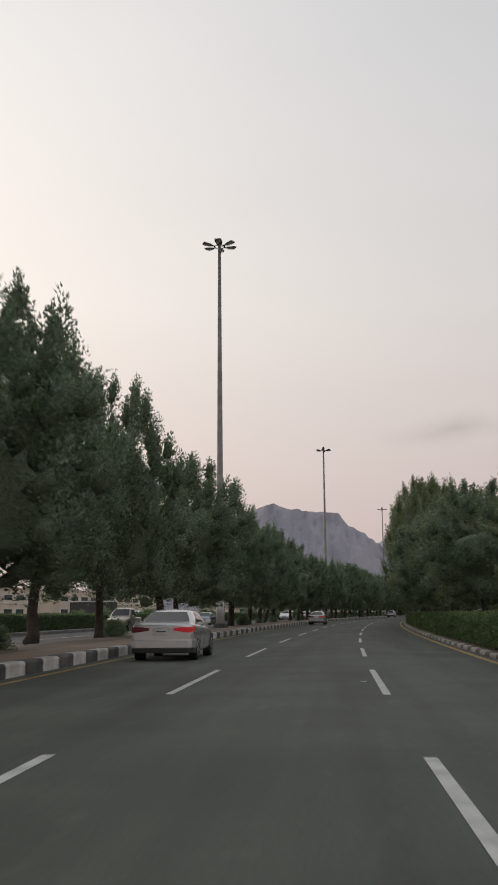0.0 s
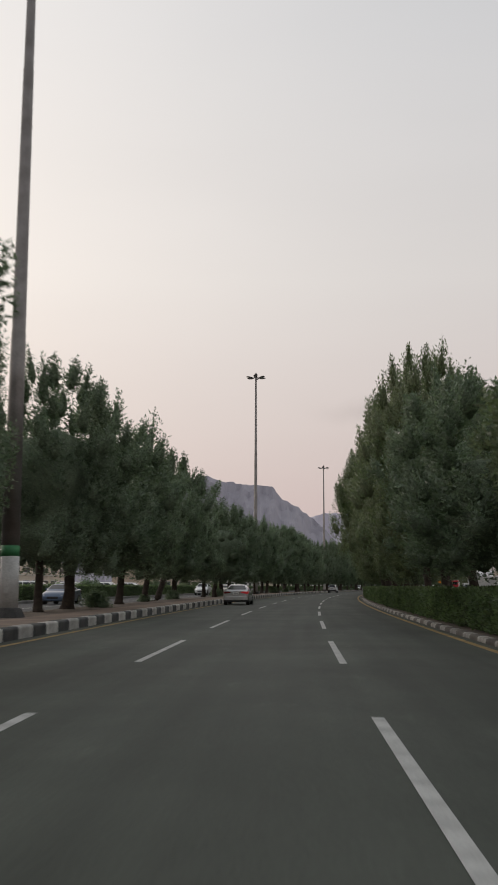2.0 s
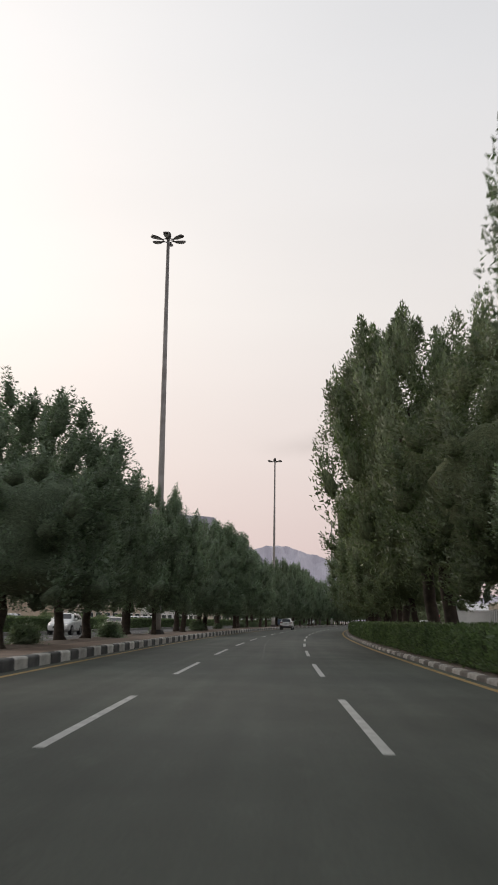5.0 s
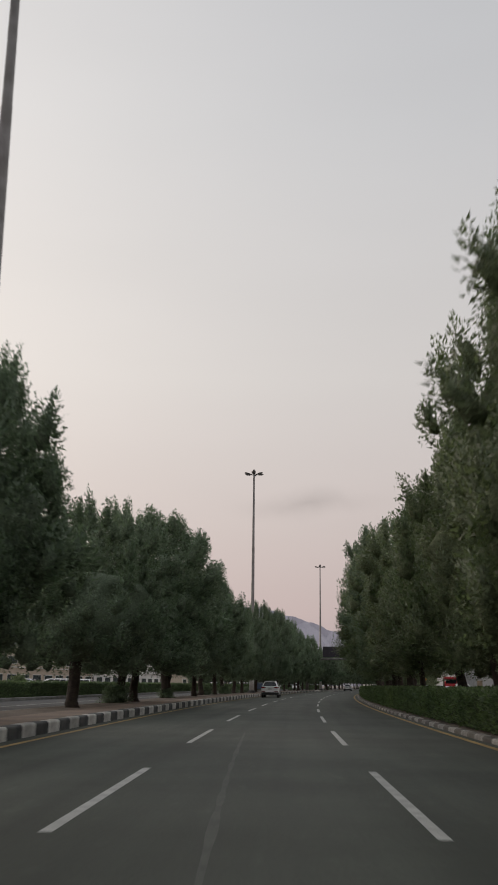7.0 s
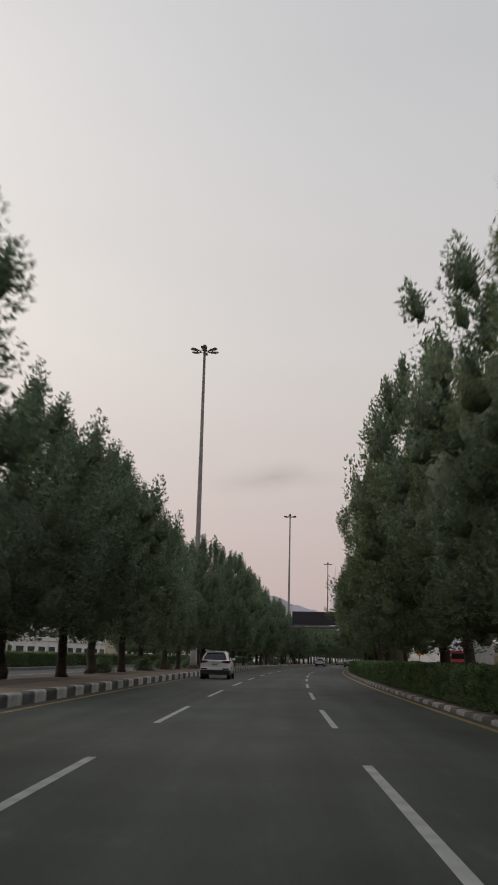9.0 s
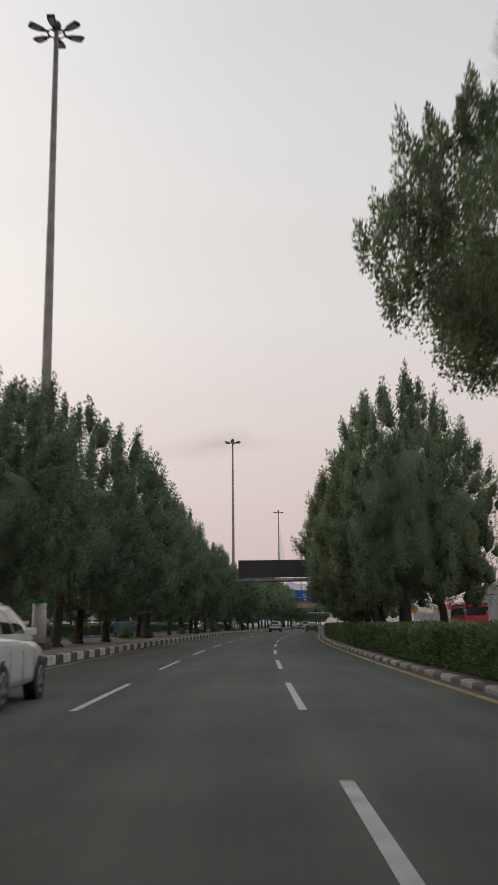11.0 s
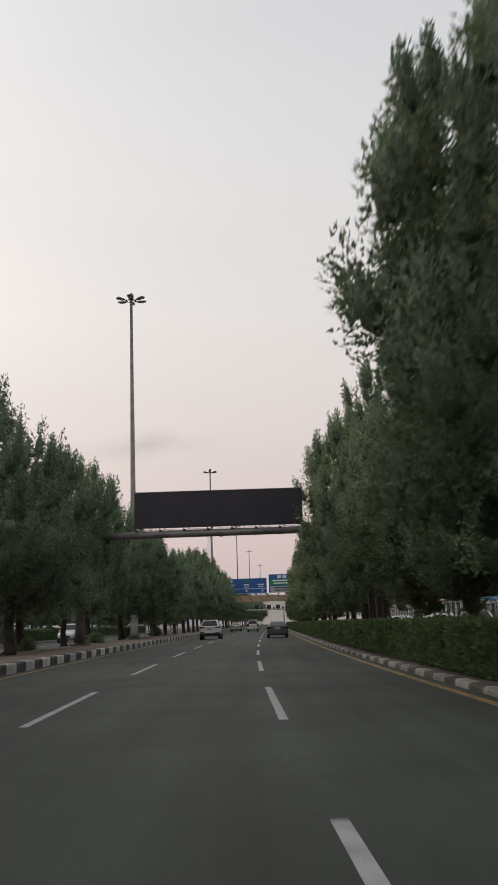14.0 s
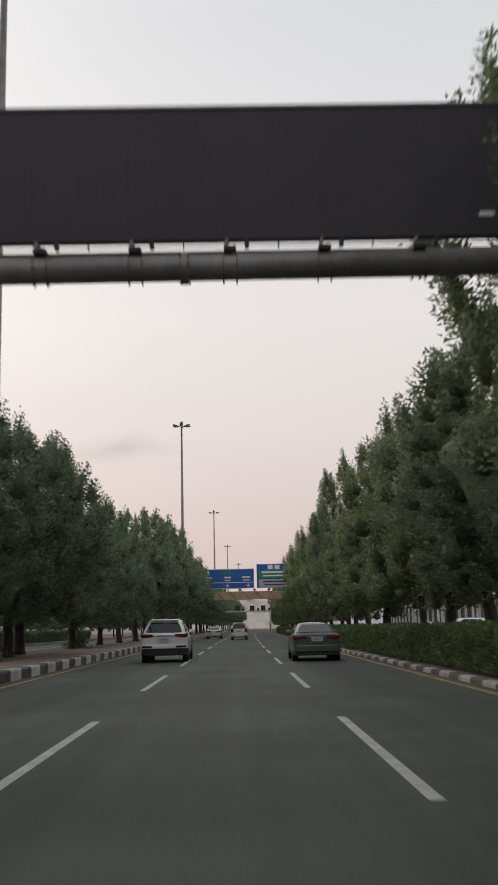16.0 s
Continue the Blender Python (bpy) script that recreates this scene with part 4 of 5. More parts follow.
# ---- cars ----
SHAPES = {
    # rows of the lower body from the tail: y, half width, sill, shoulder, deck; cabin: base and top as y0, y1, half width, z; rear lamps: inner x, low, high
    "sedan": dict(rows=[(0.0, 0.79, 0.42, 0.95, 0.985), (0.05, 0.865, 0.30, 1.03, 1.065), (0.25, 0.905, 0.24, 1.055, 1.10), (0.8, 0.92, 0.21, 1.03, 1.09), (2.0, 0.92, 0.2, 0.985, 1.01), (3.3, 0.92, 0.2, 0.95, 0.99),
                        (3.9, 0.91, 0.21, 0.90, 0.97), (4.5, 0.88, 0.22, 0.78, 0.85), (4.8, 0.80, 0.26, 0.62, 0.68), (4.88, 0.68, 0.32, 0.52, 0.56)],
                  base=(0.62, 3.75, 0.84, 0.97), top=(1.62, 2.80, 0.575, 1.43), lamp=(0.36, 0.80, 0.955), plate=0.83, dark=0.36, bump=0.60, trim=0.93, wheel=0.33, rear=(0.10, 0.90)),
    "mpv": dict(rows=[(0.0, 0.78, 0.42, 1.06, 1.10), (0.05, 0.84, 0.33, 1.12, 1.15), (0.25, 0.865, 0.27, 1.13, 1.15), (1.5, 0.885, 0.25, 1.10, 1.12), (2.9, 0.885, 0.25, 1.06, 1.10), (3.7, 0.87, 0.26, 1.02, 1.12),
                      (4.25, 0.83, 0.28, 0.90, 0.97), (4.45, 0.76, 0.32, 0.76, 0.82), (4.52, 0.66, 0.38, 0.66, 0.70)],
                base=(0.03, 3.85, 0.83, 1.06), top=(0.26, 2.75, 0.66, 1.77), lamp=(0.60, 0.78, 1.22), plate=0.92, dark=0.38, bump=0.66, trim=1.04, wheel=0.345, rear=(0.16, 0.84)),
    "suv": dict(rows=[(0.0, 0.80, 0.46, 1.10, 1.13), (0.05, 0.885, 0.36, 1.15, 1.17), (0.25, 0.93, 0.30, 1.16, 1.18), (1.2, 0.945, 0.28, 1.13, 1.15), (2.7, 0.945, 0.28, 1.08, 1.12), (3.5, 0.93, 0.29, 1.05, 1.13),
                      (4.2, 0.90, 0.3, 0.95, 1.02), (4.58, 0.82, 0.34, 0.80, 0.86), (4.68, 0.70, 0.4, 0.68, 0.72)],
                base=(0.03, 3.6, 0.88, 1.08), top=(0.55, 2.62, 0.62, 1.68), lamp=(0.42, 0.98, 1.13), plate=0.90, dark=0.56, bump=0.70, trim=1.05, wheel=0.36, rear=(0.16, 0.84)),
    "pickup": dict(rows=[(0.0, 0.86, 0.52, 1.02, 1.03), (0.05, 0.885, 0.48, 1.06, 1.07), (1.5, 0.9, 0.42, 1.06, 1.07), (2.9, 0.9, 0.4, 1.05, 1.08), (3.7, 0.89, 0.4, 1.03, 1.12), (4.6, 0.87, 0.42, 0.97, 1.04), (5.0, 0.8, 0.45, 0.82, 0.88), (5.1, 0.7, 0.5, 0.72, 0.76)],
                   base=(1.45, 3.85, 0.86, 1.0), top=(1.78, 2.85, 0.63, 1.76), lamp=(0.74, 0.76, 1.04), plate=0.66, dark=0.44, bump=0.66, trim=0.0, wheel=0.37, rear=(0.14, 0.86)),
}


def car_body(rows):
    """The lofted lower body, with rounded shoulders and a crowned deck."""
    verts, faces = [], []
    for y, w, sill, sh, deck in rows:
        half = [(w * 0.80, sill), (w * 0.955, sill + 0.05), (w * 0.99, sill + 0.24 * (sh - sill)), (w, sill + 0.55 * (sh - sill)), (w * 0.992, sill + 0.76 * (sh - sill)),
                (w * 0.965, sh - 0.05), (w * 0.925, sh), (w * 0.70, sh + 0.75 * (deck - sh)), (w * 0.30, deck)]
        verts += [(x, y, z) for x, z in half] + [(-x, y, z) for x, z in half[::-1]]
    n = 18
    for i in range(len(rows) - 1):
        for j in range(n):
            k = (j + 1) % n
            faces.append((i * n + j, i * n + k, (i + 1) * n + k, (i + 1) * n + j))
    faces.append(tuple(range(n))[::-1])
    faces.append(tuple((len(rows) - 1) * n + j for j in range(n)))
    return verts, faces


def cabin_side(p, a, b, sd, push=0.0):
    """A point on the side of the cabin: a along it from the tail, b up."""
    (b0, b1, wb, zb), (t0, t1, wt, zt) = p["base"], p["top"]
    y = (1 - b) * (b0 + a * (b1 - b0)) + b * (t0 + a * (t1 - t0))
    plan = 1 - 0.05 * (2 * a - 1) ** 4
    return Vector((sd * (((1 - b) * wb + b * wt) * plan + 0.05 * math.sin(math.pi * b) + push), y, zb + (zt - zb) * b + push * 0.4))


def cabin_end(p, a, b, rear, push=0.0):
    """A point on the rear window or windscreen face: a across from -1 to 1, b up."""
    side = cabin_side(p, 0.0 if rear else 1.0, b, 1)
    out = 0.07 * (1 - a * a) * (1 - 0.5 * b) + push
    return Vector((a * side.x, side.y + (-out if rear else out), side.z + push * 0.5))


def patch(f, a0, a1, b0, b1, na=6, nb=4, skew=0.0):
    """A curved pane over a stretch of a cabin face; skew leans its two ends together towards the top."""
    bm = bmesh.new()
    g = []
    for i in range(na + 1):
        line = []
        for j in range(nb + 1):
            b = b0 + (b1 - b0) * j / nb
            line.append(bm.verts.new(f(a0 + (a1 - a0) * i / na * 1.0 + skew * (j / nb) * (1 - 2 * i / na), b)))
        g.append(line)
    for i in range(na):
        for j in range(nb):
            bm.faces.new((g[i][j], g[i + 1][j], g[i + 1][j + 1], g[i][j + 1]))
    return bm


def cabin_shell(p):
    """Roof and pillars: four curved faces and a crowned top."""
    bm = bmesh.new()
    for f in (lambda a, b: cabin_side(p, a, b, 1), lambda a, b: cabin_side(p, a, b, -1), lambda a, b: cabin_end(p, 2 * a - 1, b, True), lambda a, b: cabin_end(p, 2 * a - 1, b, False)):
        me = finish("tmp", patch(f, 0, 1, 0, 1, 8, 6), PLASTIC)
        bm.from_mesh(me)
        bpy.data.meshes.remove(me)
    n = 8
    top = []
    for i in range(n + 1):
        left, right = cabin_side(p, i / n, 1, -1), cabin_side(p, i / n, 1, 1)
        line = []
        for j in range(n + 1):
            q = left.lerp(right, j / n)
            q.z += 0.045 * (1 - (2 * j / n - 1) ** 2) * (1 - 0.7 * (2 * i / n - 1) ** 4)
            if i in (0, n):
                q = cabin_end(p, 2 * j / n - 1, 1, i == 0)
            line.append(bm.verts.new(q))
        top.append(line)
    for i in range(n):
        for j in range(n):
            bm.faces.new((top[i][j], top[i + 1][j], top[i + 1][j + 1], top[i][j + 1]))
    bmesh.ops.remove_doubles(bm, verts=bm.verts[:], dist=0.004)
    return bm


def band(path, z0, z1, thick=0.03, both=False):
    """An upright strip that follows a plan line (x, y) and has thickness; both: mirrored across the car."""
    line = [Vector((x, y, 0)) for x, y in path]
    if both:
        line = [Vector((-v.x, v.y, 0)) for v in line[::-1] if v.x > 0.001] + line
    bm = bmesh.new()
    rings = []
    for i, v in enumerate(line):
        d = (line[min(i + 1, len(line) - 1)] - line[max(i - 1, 0)]).normalized()
        nrm = Vector((d.y, -d.x, 0))
        lo, hi = (z0[i], z1[i]) if isinstance(z0, (list, tuple)) else (z0, z1)
        lip = min(0.02, (hi - lo) * 0.25)
        rings.append([bm.verts.new(v + nrm * o + Vector((0, 0, z))) for o, z in ((-0.03, lo), (thick - 0.008, lo), (thick, lo + lip), (thick, hi - lip), (thick - 0.008, hi), (-0.03, hi))])
    for p, q in zip(rings, rings[1:]):
        for j in range(6):
            bm.faces.new((p[j], q[j], q[(j + 1) % 6], p[(j + 1) % 6]))
    bm.faces.new(rings[0])
    bm.faces.new(rings[-1][::-1])
    return bm


def wheel(t, x, y, radius):
    side = 1 if x > 0 else -1
    bm = tube([(x - side * 0.2, y, radius), (x - side * 0.02, y, radius), (x, y, radius)], [radius, radius, radius * 0.93], 22)
    tyre = part("tyre", bm, RUBBER, t)
    rim = tube([(x + side * 0.004, y, radius), (x + side * 0.012, y, radius)], [radius * 0.72, radius * 0.68], 20)
    part("rim", rim, RIM, tyre, "alloy rim")
    gaps = bmesh.new()
    for k in range(5):
        a = k * 1.2566 + 0.3
        box((0.006, radius * 0.24, radius * 0.3), (x + side * 0.014, y + 0.42 * radius * math.cos(a), radius + 0.42 * radius * math.sin(a)), 0.0, Matrix.Rotation(a, 3, "X"), gaps)
    part("rim_gaps", gaps, PLASTIC, tyre)


def car(shape, paint, name, label, category="car", lit_right=False, dark_lower=False, headlights=False, group=""):
    p = SHAPES[shape]
    rows = p["rows"]
    t = thing(name, label, category, group)
    me = mesh("body", *car_body(rows), paint)
    for f in me.polygons:
        f.use_smooth = len(f.vertices) == 4
    part("body", me, None, t)
    part("cabin", cabin_shell(p), paint, t, "", True)
    length, w, big = rows[-1][0], rows[2][1], shape != "sedan"
    # panes follow the cabin
    spans = {"sedan": ((0.20, 0.285), (0.30, 0.53), (0.555, 0.80)), "mpv": ((0.05, 0.28), (0.31, 0.56), (0.585, 0.83)), "suv": ((0.10, 0.27), (0.30, 0.54), (0.565, 0.82)), "pickup": ((0.14, 0.44), (0.475, 0.80))}[shape]
    for sd in (-1, 1):
        for k, (a0, a1) in enumerate(spans):
            lean = 0.035 if k == 0 and shape in ("sedan", "suv") else 0.0
            part("side_window", patch(lambda a, b: cabin_side(p, a, b, sd, 0.006), a0, a1, 0.24 if shape == "sedan" else 0.2, 0.88, skew=lean), CAR_GLASS, t, "", True)
    lo, hi = p["rear"]
    part("rear_window", patch(lambda a, b: cabin_end(p, a, b, True, 0.008), -0.88, 0.88, 0.26 if shape == "sedan" else lo, hi, 8, 4, 0.03), CAR_GLASS, t, "", True)
    part("windscreen", patch(lambda a, b: cabin_end(p, a, b, False, 0.008), -0.9, 0.9, 0.28, 0.93, 8, 4), CAR_GLASS, t, "", True)
    # the tail follows one plan line
    tail = [(0.0, -0.012), (0.5 * w, -0.010), (rows[0][1] - 0.03, 0.0), (rows[1][1] - 0.012, 0.045), (w - 0.012, 0.25), (w - 0.004, 0.55)]
    part("bumper", band(tail, p["dark"], p["bump"], 0.035, True), paint, t)
    part("rear_valance", band([(x * 0.985, y + 0.015) for x, y in tail], rows[2][2] - 0.02, p["dark"] + (0.02 if dark_lower else -0.06), 0.03, True), PLASTIC, t, "black lower bumper")
    x0, z0, z1 = p["lamp"]
    mid = (z0 + z1) / 2
    for sd in (-1, 1):
        if shape in ("mpv", "pickup"):
            line, lows, highs = [(x0, -0.012), (rows[0][1] - 0.03, 0.0), (rows[1][1] - 0.01, 0.045), (w - 0.012, 0.22)], [z0, z0, z0 + 0.02, z0 + 0.08], [z1, z1, z1, z1 - 0.04]
        else:
            line, lows, highs = [(x0, -0.012), (0.55, -0.010), (rows[0][1] - 0.03, 0.0), (rows[1][1] - 0.01, 0.045), (w - 0.012, 0.25), (w - 0.006, 0.42)], [mid - 0.02, z0 + 0.03, z0, z0, z0 + 0.03, mid], [z1 - 0.03, z1, z1, z1, z1 + 0.01, z1 + 0.02]
        bm = band(line, lows, highs, 0.02)
        if sd < 0:
            bmesh.ops.scale(bm, vec=(-1, 1, 1), verts=bm.verts[:])
        on = lit_right and sd > 0
        part("tail_lamp", bm, TAIL_LIT if on else TAIL_RED, t, "lit red tail lamp" if on else "red tail lamp")
        y_mirror = cabin_side(p, 0.80, 0.2, sd)
        part("mirror", box((0.19, 0.11, 0.14), (sd * (abs(y_mirror.x) + 0.12), y_mirror.y, y_mirror.z + 0.03), 0.035), paint, t)
        part("headlamp", box((0.34, 0.16, 0.15), (sd * 0.56, length - 0.2, 0.60 if not big else 0.74), 0.04, Matrix.Rotation(sd * 0.5, 3, "Z")), HEAD_LIT if headlights else LAMP_CLEAR, t)
        if shape in ("suv", "mpv"):
            rf = band([(0.48, -0.012), (rows[0][1] - 0.04, 0.0), (rows[1][1] - 0.02, 0.04)], p["dark"] + 0.03, p["dark"] + 0.11, 0.045)
            if sd < 0:
                bmesh.ops.scale(rf, vec=(-1, 1, 1), verts=rf.verts[:])
            part("reflector", rf, TAIL_RED, t)
        for a in (0.33, 0.60):
            q = cabin_side(p, a, 0.0, sd)
            part("door_handle", box((0.025, 0.17, 0.03), (sd * (w + 0.006), q.y, rows[3][3] - 0.12), 0.008), paint, t)
        for y in (0.30 * length, 0.50 * length, 0.69 * length):
            part("door_seam", box((0.006, 0.012, 0.52), (sd * (rows[3][1] - 0.001), y, 0.66), 0.0), PLASTIC, t)
        for y in (0.19 * length + 0.05, length - 0.92):
            arch = tube([(sd * (w - 0.22), y, p["wheel"] + 0.015), (sd * (w + 0.012), y, p["wheel"] + 0.015)], [p["wheel"] + 0.055] * 2, 24)
            part("wheel_arch", arch, PLASTIC, t)
            wheel(t, sd * (w + 0.018), y, p["wheel"])
    pl = part("number_plate", box((0.44, 0.02, 0.17), (0, -0.03, p["plate"]), 0.004), PLATE, t, "pale number plate")
    part("plate_bar", box((0.28, 0.006, 0.03), (0, -0.044, p["plate"])), INK, pl)
    if p["trim"]:
        part("trunk_trim", box((0.62, 0.02, 0.025), (0, -0.022, p["trim"]), 0.006), RIM, t, "bright trim strip")
    part("front_grille", box((0.8, 0.06, 0.16), (0, length - 0.02, 0.48 if not big else 0.58), 0.02), PLASTIC, t)
    if shape == "sedan":
        lip = band([(0.0, 0.10), (0.5, 0.11), (0.80, 0.15)], 1.075, 1.105, 0.02, True)
        part("boot_lip", lip, paint, t)
    if shape in ("suv", "mpv"):
        y0, zt = p["top"][0], p["top"][3]
        part("roof_spoiler", box((1.12, 0.26, 0.035), (0, y0 - 0.05, zt + 0.01), 0.014, Matrix.Rotation(0.10, 3, "X")), paint, t)
        for sd in (-1, 1):
            part("roof_rail", tube([(sd * 0.53, y0 + 0.25, zt + 0.02), (sd * 0.54, y0 + 0.9, zt + 0.065), (sd * 0.53, y0 + 1.8, zt + 0.03)], [0.02] * 3, 8), RIM, t)
    part("aerial", box((0.04, 0.14, 0.06), (0, p["top"][0] + 0.2, p["top"][3] + 0.055), 0.015), paint, t)
    part("exhaust", tube([(0.5, -0.02, 0.29), (0.5, 0.2, 0.29)], [0.035, 0.035], 10), RIM, t)
    return t


def park(ob, s, o, turn=0.0, z=0.012):
    ob.matrix_basis = stand(s, o, z, turn)
    return ob


park(car("sedan", CAR_SILVER, "silver_sedan", "silver saloon car with one tail lamp lit on the carriageway", lit_right=True, dark_lower=True), 115.6, -4.05)
park(car("sedan", CAR_SILVER, "silver_sedan", "silver saloon car with dark lower bumper beside the painted kerb", lit_right=True, dark_lower=True), 200, -4.2)
park(car("suv", CAR_WHITE, "white_suv", "white sport utility car with dark rear glass on the carriageway", dark_lower=True), 493, -2.75)
park(car("sedan", CAR_GREY, "grey_sedan", "grey-green saloon car with red tail lamps beside the hedge kerb"), 491, 3.25)
park(car("mpv", CAR_WHITE, "white_mpv", "white people carrier with dark rear glass, in the middle lane"), 560, -0.1)
park(car("sedan", CAR_SILVER, "silver_sedan", "silver saloon car far along the carriageway"), 574, -3.3)

park(car("suv", CAR_WHITE, "white_suv", "white sport utility car in the lane beside the painted kerb", dark_lower=True), 345.5, -3.9)

# cars on the service road and in the car park
FACING = 180.0
park(car("pickup", CAR_SAND, "pickup", "pale silver pickup truck on the service road", headlights=False), 168, -17.2, FACING)
park(car("sedan", CAR_WHITE, "white_sedan", "white saloon car facing the traffic on the service road"), 176, -15.9, FACING)
park(car("sedan", CAR_BLUE, "dark_blue_sedan", "dark blue-grey saloon car on the service road"), 203, -17.0, FACING)
park(car("suv", CAR_WHITE, "white_suv", "white sport utility car with lit headlamps on the service road", headlights=True), 275, -17.5, FACING)
park(car("sedan", CAR_SAND, "beige_sedan", "beige saloon car on the service road"), 290, -16.5, FACING)
row = [car("sedan", CAR_WHITE, "white_sedan", "white saloon car parked nose-in in the car park", group="parked cars"),
       car("suv", CAR_SILVER, "silver_suv", "silver sport utility car parked in the car park", group="parked cars"),
       car("sedan", CAR_DARK, "dark_sedan", "dark saloon car parked in the car park", group="parked cars"),
       car("mpv", CAR_WHITE, "white_mpv", "white people carrier parked in the car park", group="parked cars")]
q = random.Random(3)
s, k, seen = 205.0, 0, set()
while s < 560:
    ob = row[q.randrange(4)]
    m = stand(s, -29 - 3 * (k % 2) * q.random(), -0.02, 90 if q.random() < 0.7 else 270)
    if ob.name in seen:
        copy_thing(ob, m)
    else:
        ob.matrix_basis = m
        seen.add(ob.name)
    s += q.choice((3.0, 3.2, 6.4, 9.5, 12))
    k += 1
park(car("pickup", CAR_WHITE, "pickup", "white pickup truck on the service road"), 503, -16.6, FACING)
bus = thing("minibus", "pale blue and white minibus on the service road", "bus")
part("body", box((2.1, 6.5, 1.3), (0, 0, 1.05), 0.12), CAR_BLUE, bus)
part("roof", box((2.05, 6.4, 0.9), (0, 0, 2.1), 0.16), CAR_WHITE, bus)
for sd in (-1, 1):
    for k in range(5):
        part("window", box((0.03, 0.95, 0.55), (sd * 1.03, -2.4 + 1.15 * k, 2.05), 0.01), CAR_GLASS, bus)
    for y in (-2.1, 2.2):
        wheel(bus, sd * 1.06, y, 0.38)
for y in (-3.22, 3.22):
    part("window", box((1.7, 0.03, 0.6), (0, y, 2.02), 0.01), CAR_GLASS, bus)
bus.matrix_basis = stand(447, -17.2, 0.012)
shop_row = [car("sedan", CAR_WHITE, "white_sedan", "white saloon car parked in front of the shops", group="cars at the shops"),
            car("suv", CAR_WHITE, "white_suv", "white sport utility car parked in front of the shops", group="cars at the shops"),
            car("sedan", CAR_SILVER, "silver_sedan", "silver saloon car parked in front of the shops", group="cars at the shops")]
for k, (s, o, kk, turn) in enumerate([(205, 17, 0, 0), (232, 16.5, 1, 0), (262, 22, 2, 90), (330, 22, 0, 90), (352, 17.2, 1, 0), (404, 22, 2, 90), (470, 16.5, 1, 0), (494, 22, 0, 90), (508, 22, 1, 90),
                                      (516, 22.4, 2, 90), (530, 22, 0, 90), (541, 22, 1, 90), (560, 22, 2, 90)]):
    m = stand(s, o, 0.0, turn)
    if k in (0, 1, 2):
        shop_row[kk].matrix_basis = m
    else:
        copy_thing(shop_row[kk], m)

# ---- the red bus and the shops on the right ----
red = thing("red_bus", "red bus with a dark window band parked by the shops", "bus")
part("body", box((2.5, 11, 2.0), (0, 0, 1.45), 0.12), BUS_RED, red)
part("roof", box((2.45, 10.9, 0.5), (0, 0, 3.05), 0.15), BUS_RED, red)
for sd in (-1, 1):
    for k in range(6):
        part("window", box((0.03, 1.5, 0.75), (sd * 1.245, -4.3 + 1.7 * k, 2.45), 0.01), CAR_GLASS, red)
    for y in (-3.4, 3.6):
        wheel(red, sd * 1.26, y, 0.48)
part("rear_window", box((2.0, 0.03, 0.8), (0, -5.49, 2.4), 0.02), CAR_GLASS, red)
red.matrix_basis = stand(442, 21.6, 0.0, 0)


def shop(s, o, length, high, fascia, label, sign=None, columns=True, wall=WALL_WHITE):
    """A one-storey shop front that faces the road; its local x runs along the road, -y to the road."""
    t = thing("shop", label, "shop")
    part("wall", box((length, 9, high), (0, 5, high / 2)), wall, t)
    part("roof", box((length + 0.4, 9.6, 0.25), (0, 4.9, high + 0.12), 0.02), WALL_WHITE, t)
    fz = high - 0.55
    band = part("fascia", box((length - 0.2, 0.35, 1.3), (0, 0.3, fz), 0.03), fascia, t)
    if sign:
        part("sign_field", box((length * 0.45, 0.03, 0.8), (-length * 0.18, 0.11, fz - 0.1), 0.01), SIGN_WHITE, band)
        for k in range(5):
            part("lettering", box((length * 0.05, 0.02, 0.36), (-length * 0.32 + k * length * 0.065, 0.086, fz - 0.1)), INK, band)
        part("emblem", box((length * 0.16, 0.05, 1.0), (length * 0.2, 0.1, fz), 0.2), BUS_RED, band)
    n = max(3, int(length / 2.2))
    for k in range(n):
        x = -length / 2 + (k + 0.5) * length / n
        fr = part("window_frame", box((length / n - 0.12, 0.1, high - 1.55), (x, 0.47, (high - 1.3) / 2), 0.0), SHEET, t)
        part("pane", box((length / n - 0.34, 0.03, high - 1.85), (x, 0.41, (high - 1.3) / 2)), SHOP_GLASS, fr)
    if columns:
        for k in range(n // 2 + 1):
            part("column", box((0.3, 0.3, high - 1.2), (-length / 2 + 0.2 + k * (length - 0.4) / (n // 2), 0.05, (high - 1.2) / 2), 0.02), WALL_WHITE, t)
    t.matrix_basis = stand(s, o, -0.04, -90)
    return t


shop(566, 31, 36, 5.2, SHOP_RED, "white shop front with a red fascia and a pale sign field", sign=True)
shop(528, 31.5, 26, 4.6, SHOP_BLUE, "glass shop front with a light blue fascia")
shop(597, 30.8, 22, 5.0, WALL_WHITE, "white shop front with grey columns")
shop(497, 31, 28, 4.4, SHOP_BLUE, "long glass shop front with a blue and white fascia", wall=SHEET)
shop(624, 31, 24, 5.4, WALL_CREAM, "cream shop front with dark windows")
shop(660, 32, 40, 6.0, WALL_WHITE, "white shop block further along the road")
shop(400, 33, 34, 5.5, WALL_SAND, "sand-coloured shop front behind the trees", wall=WALL_SAND)
shop(350, 33, 40, 5.0, SHOP_RED, "white shop front with a dark red fascia behind the trees")
shop(300, 33, 36, 5.2, WALL_WHITE, "white shop front seen between the trunks")
shop(250, 33, 36, 5.6, SHOP_RED, "white shop front with a dark red fascia behind the trees")
shop(205, 33, 30, 5.0, WALL_CREAM, "cream shop front seen between the trunks")
hall = thing("ribbed_hall", "white ribbed sheet-metal hall with a low gable", "building")
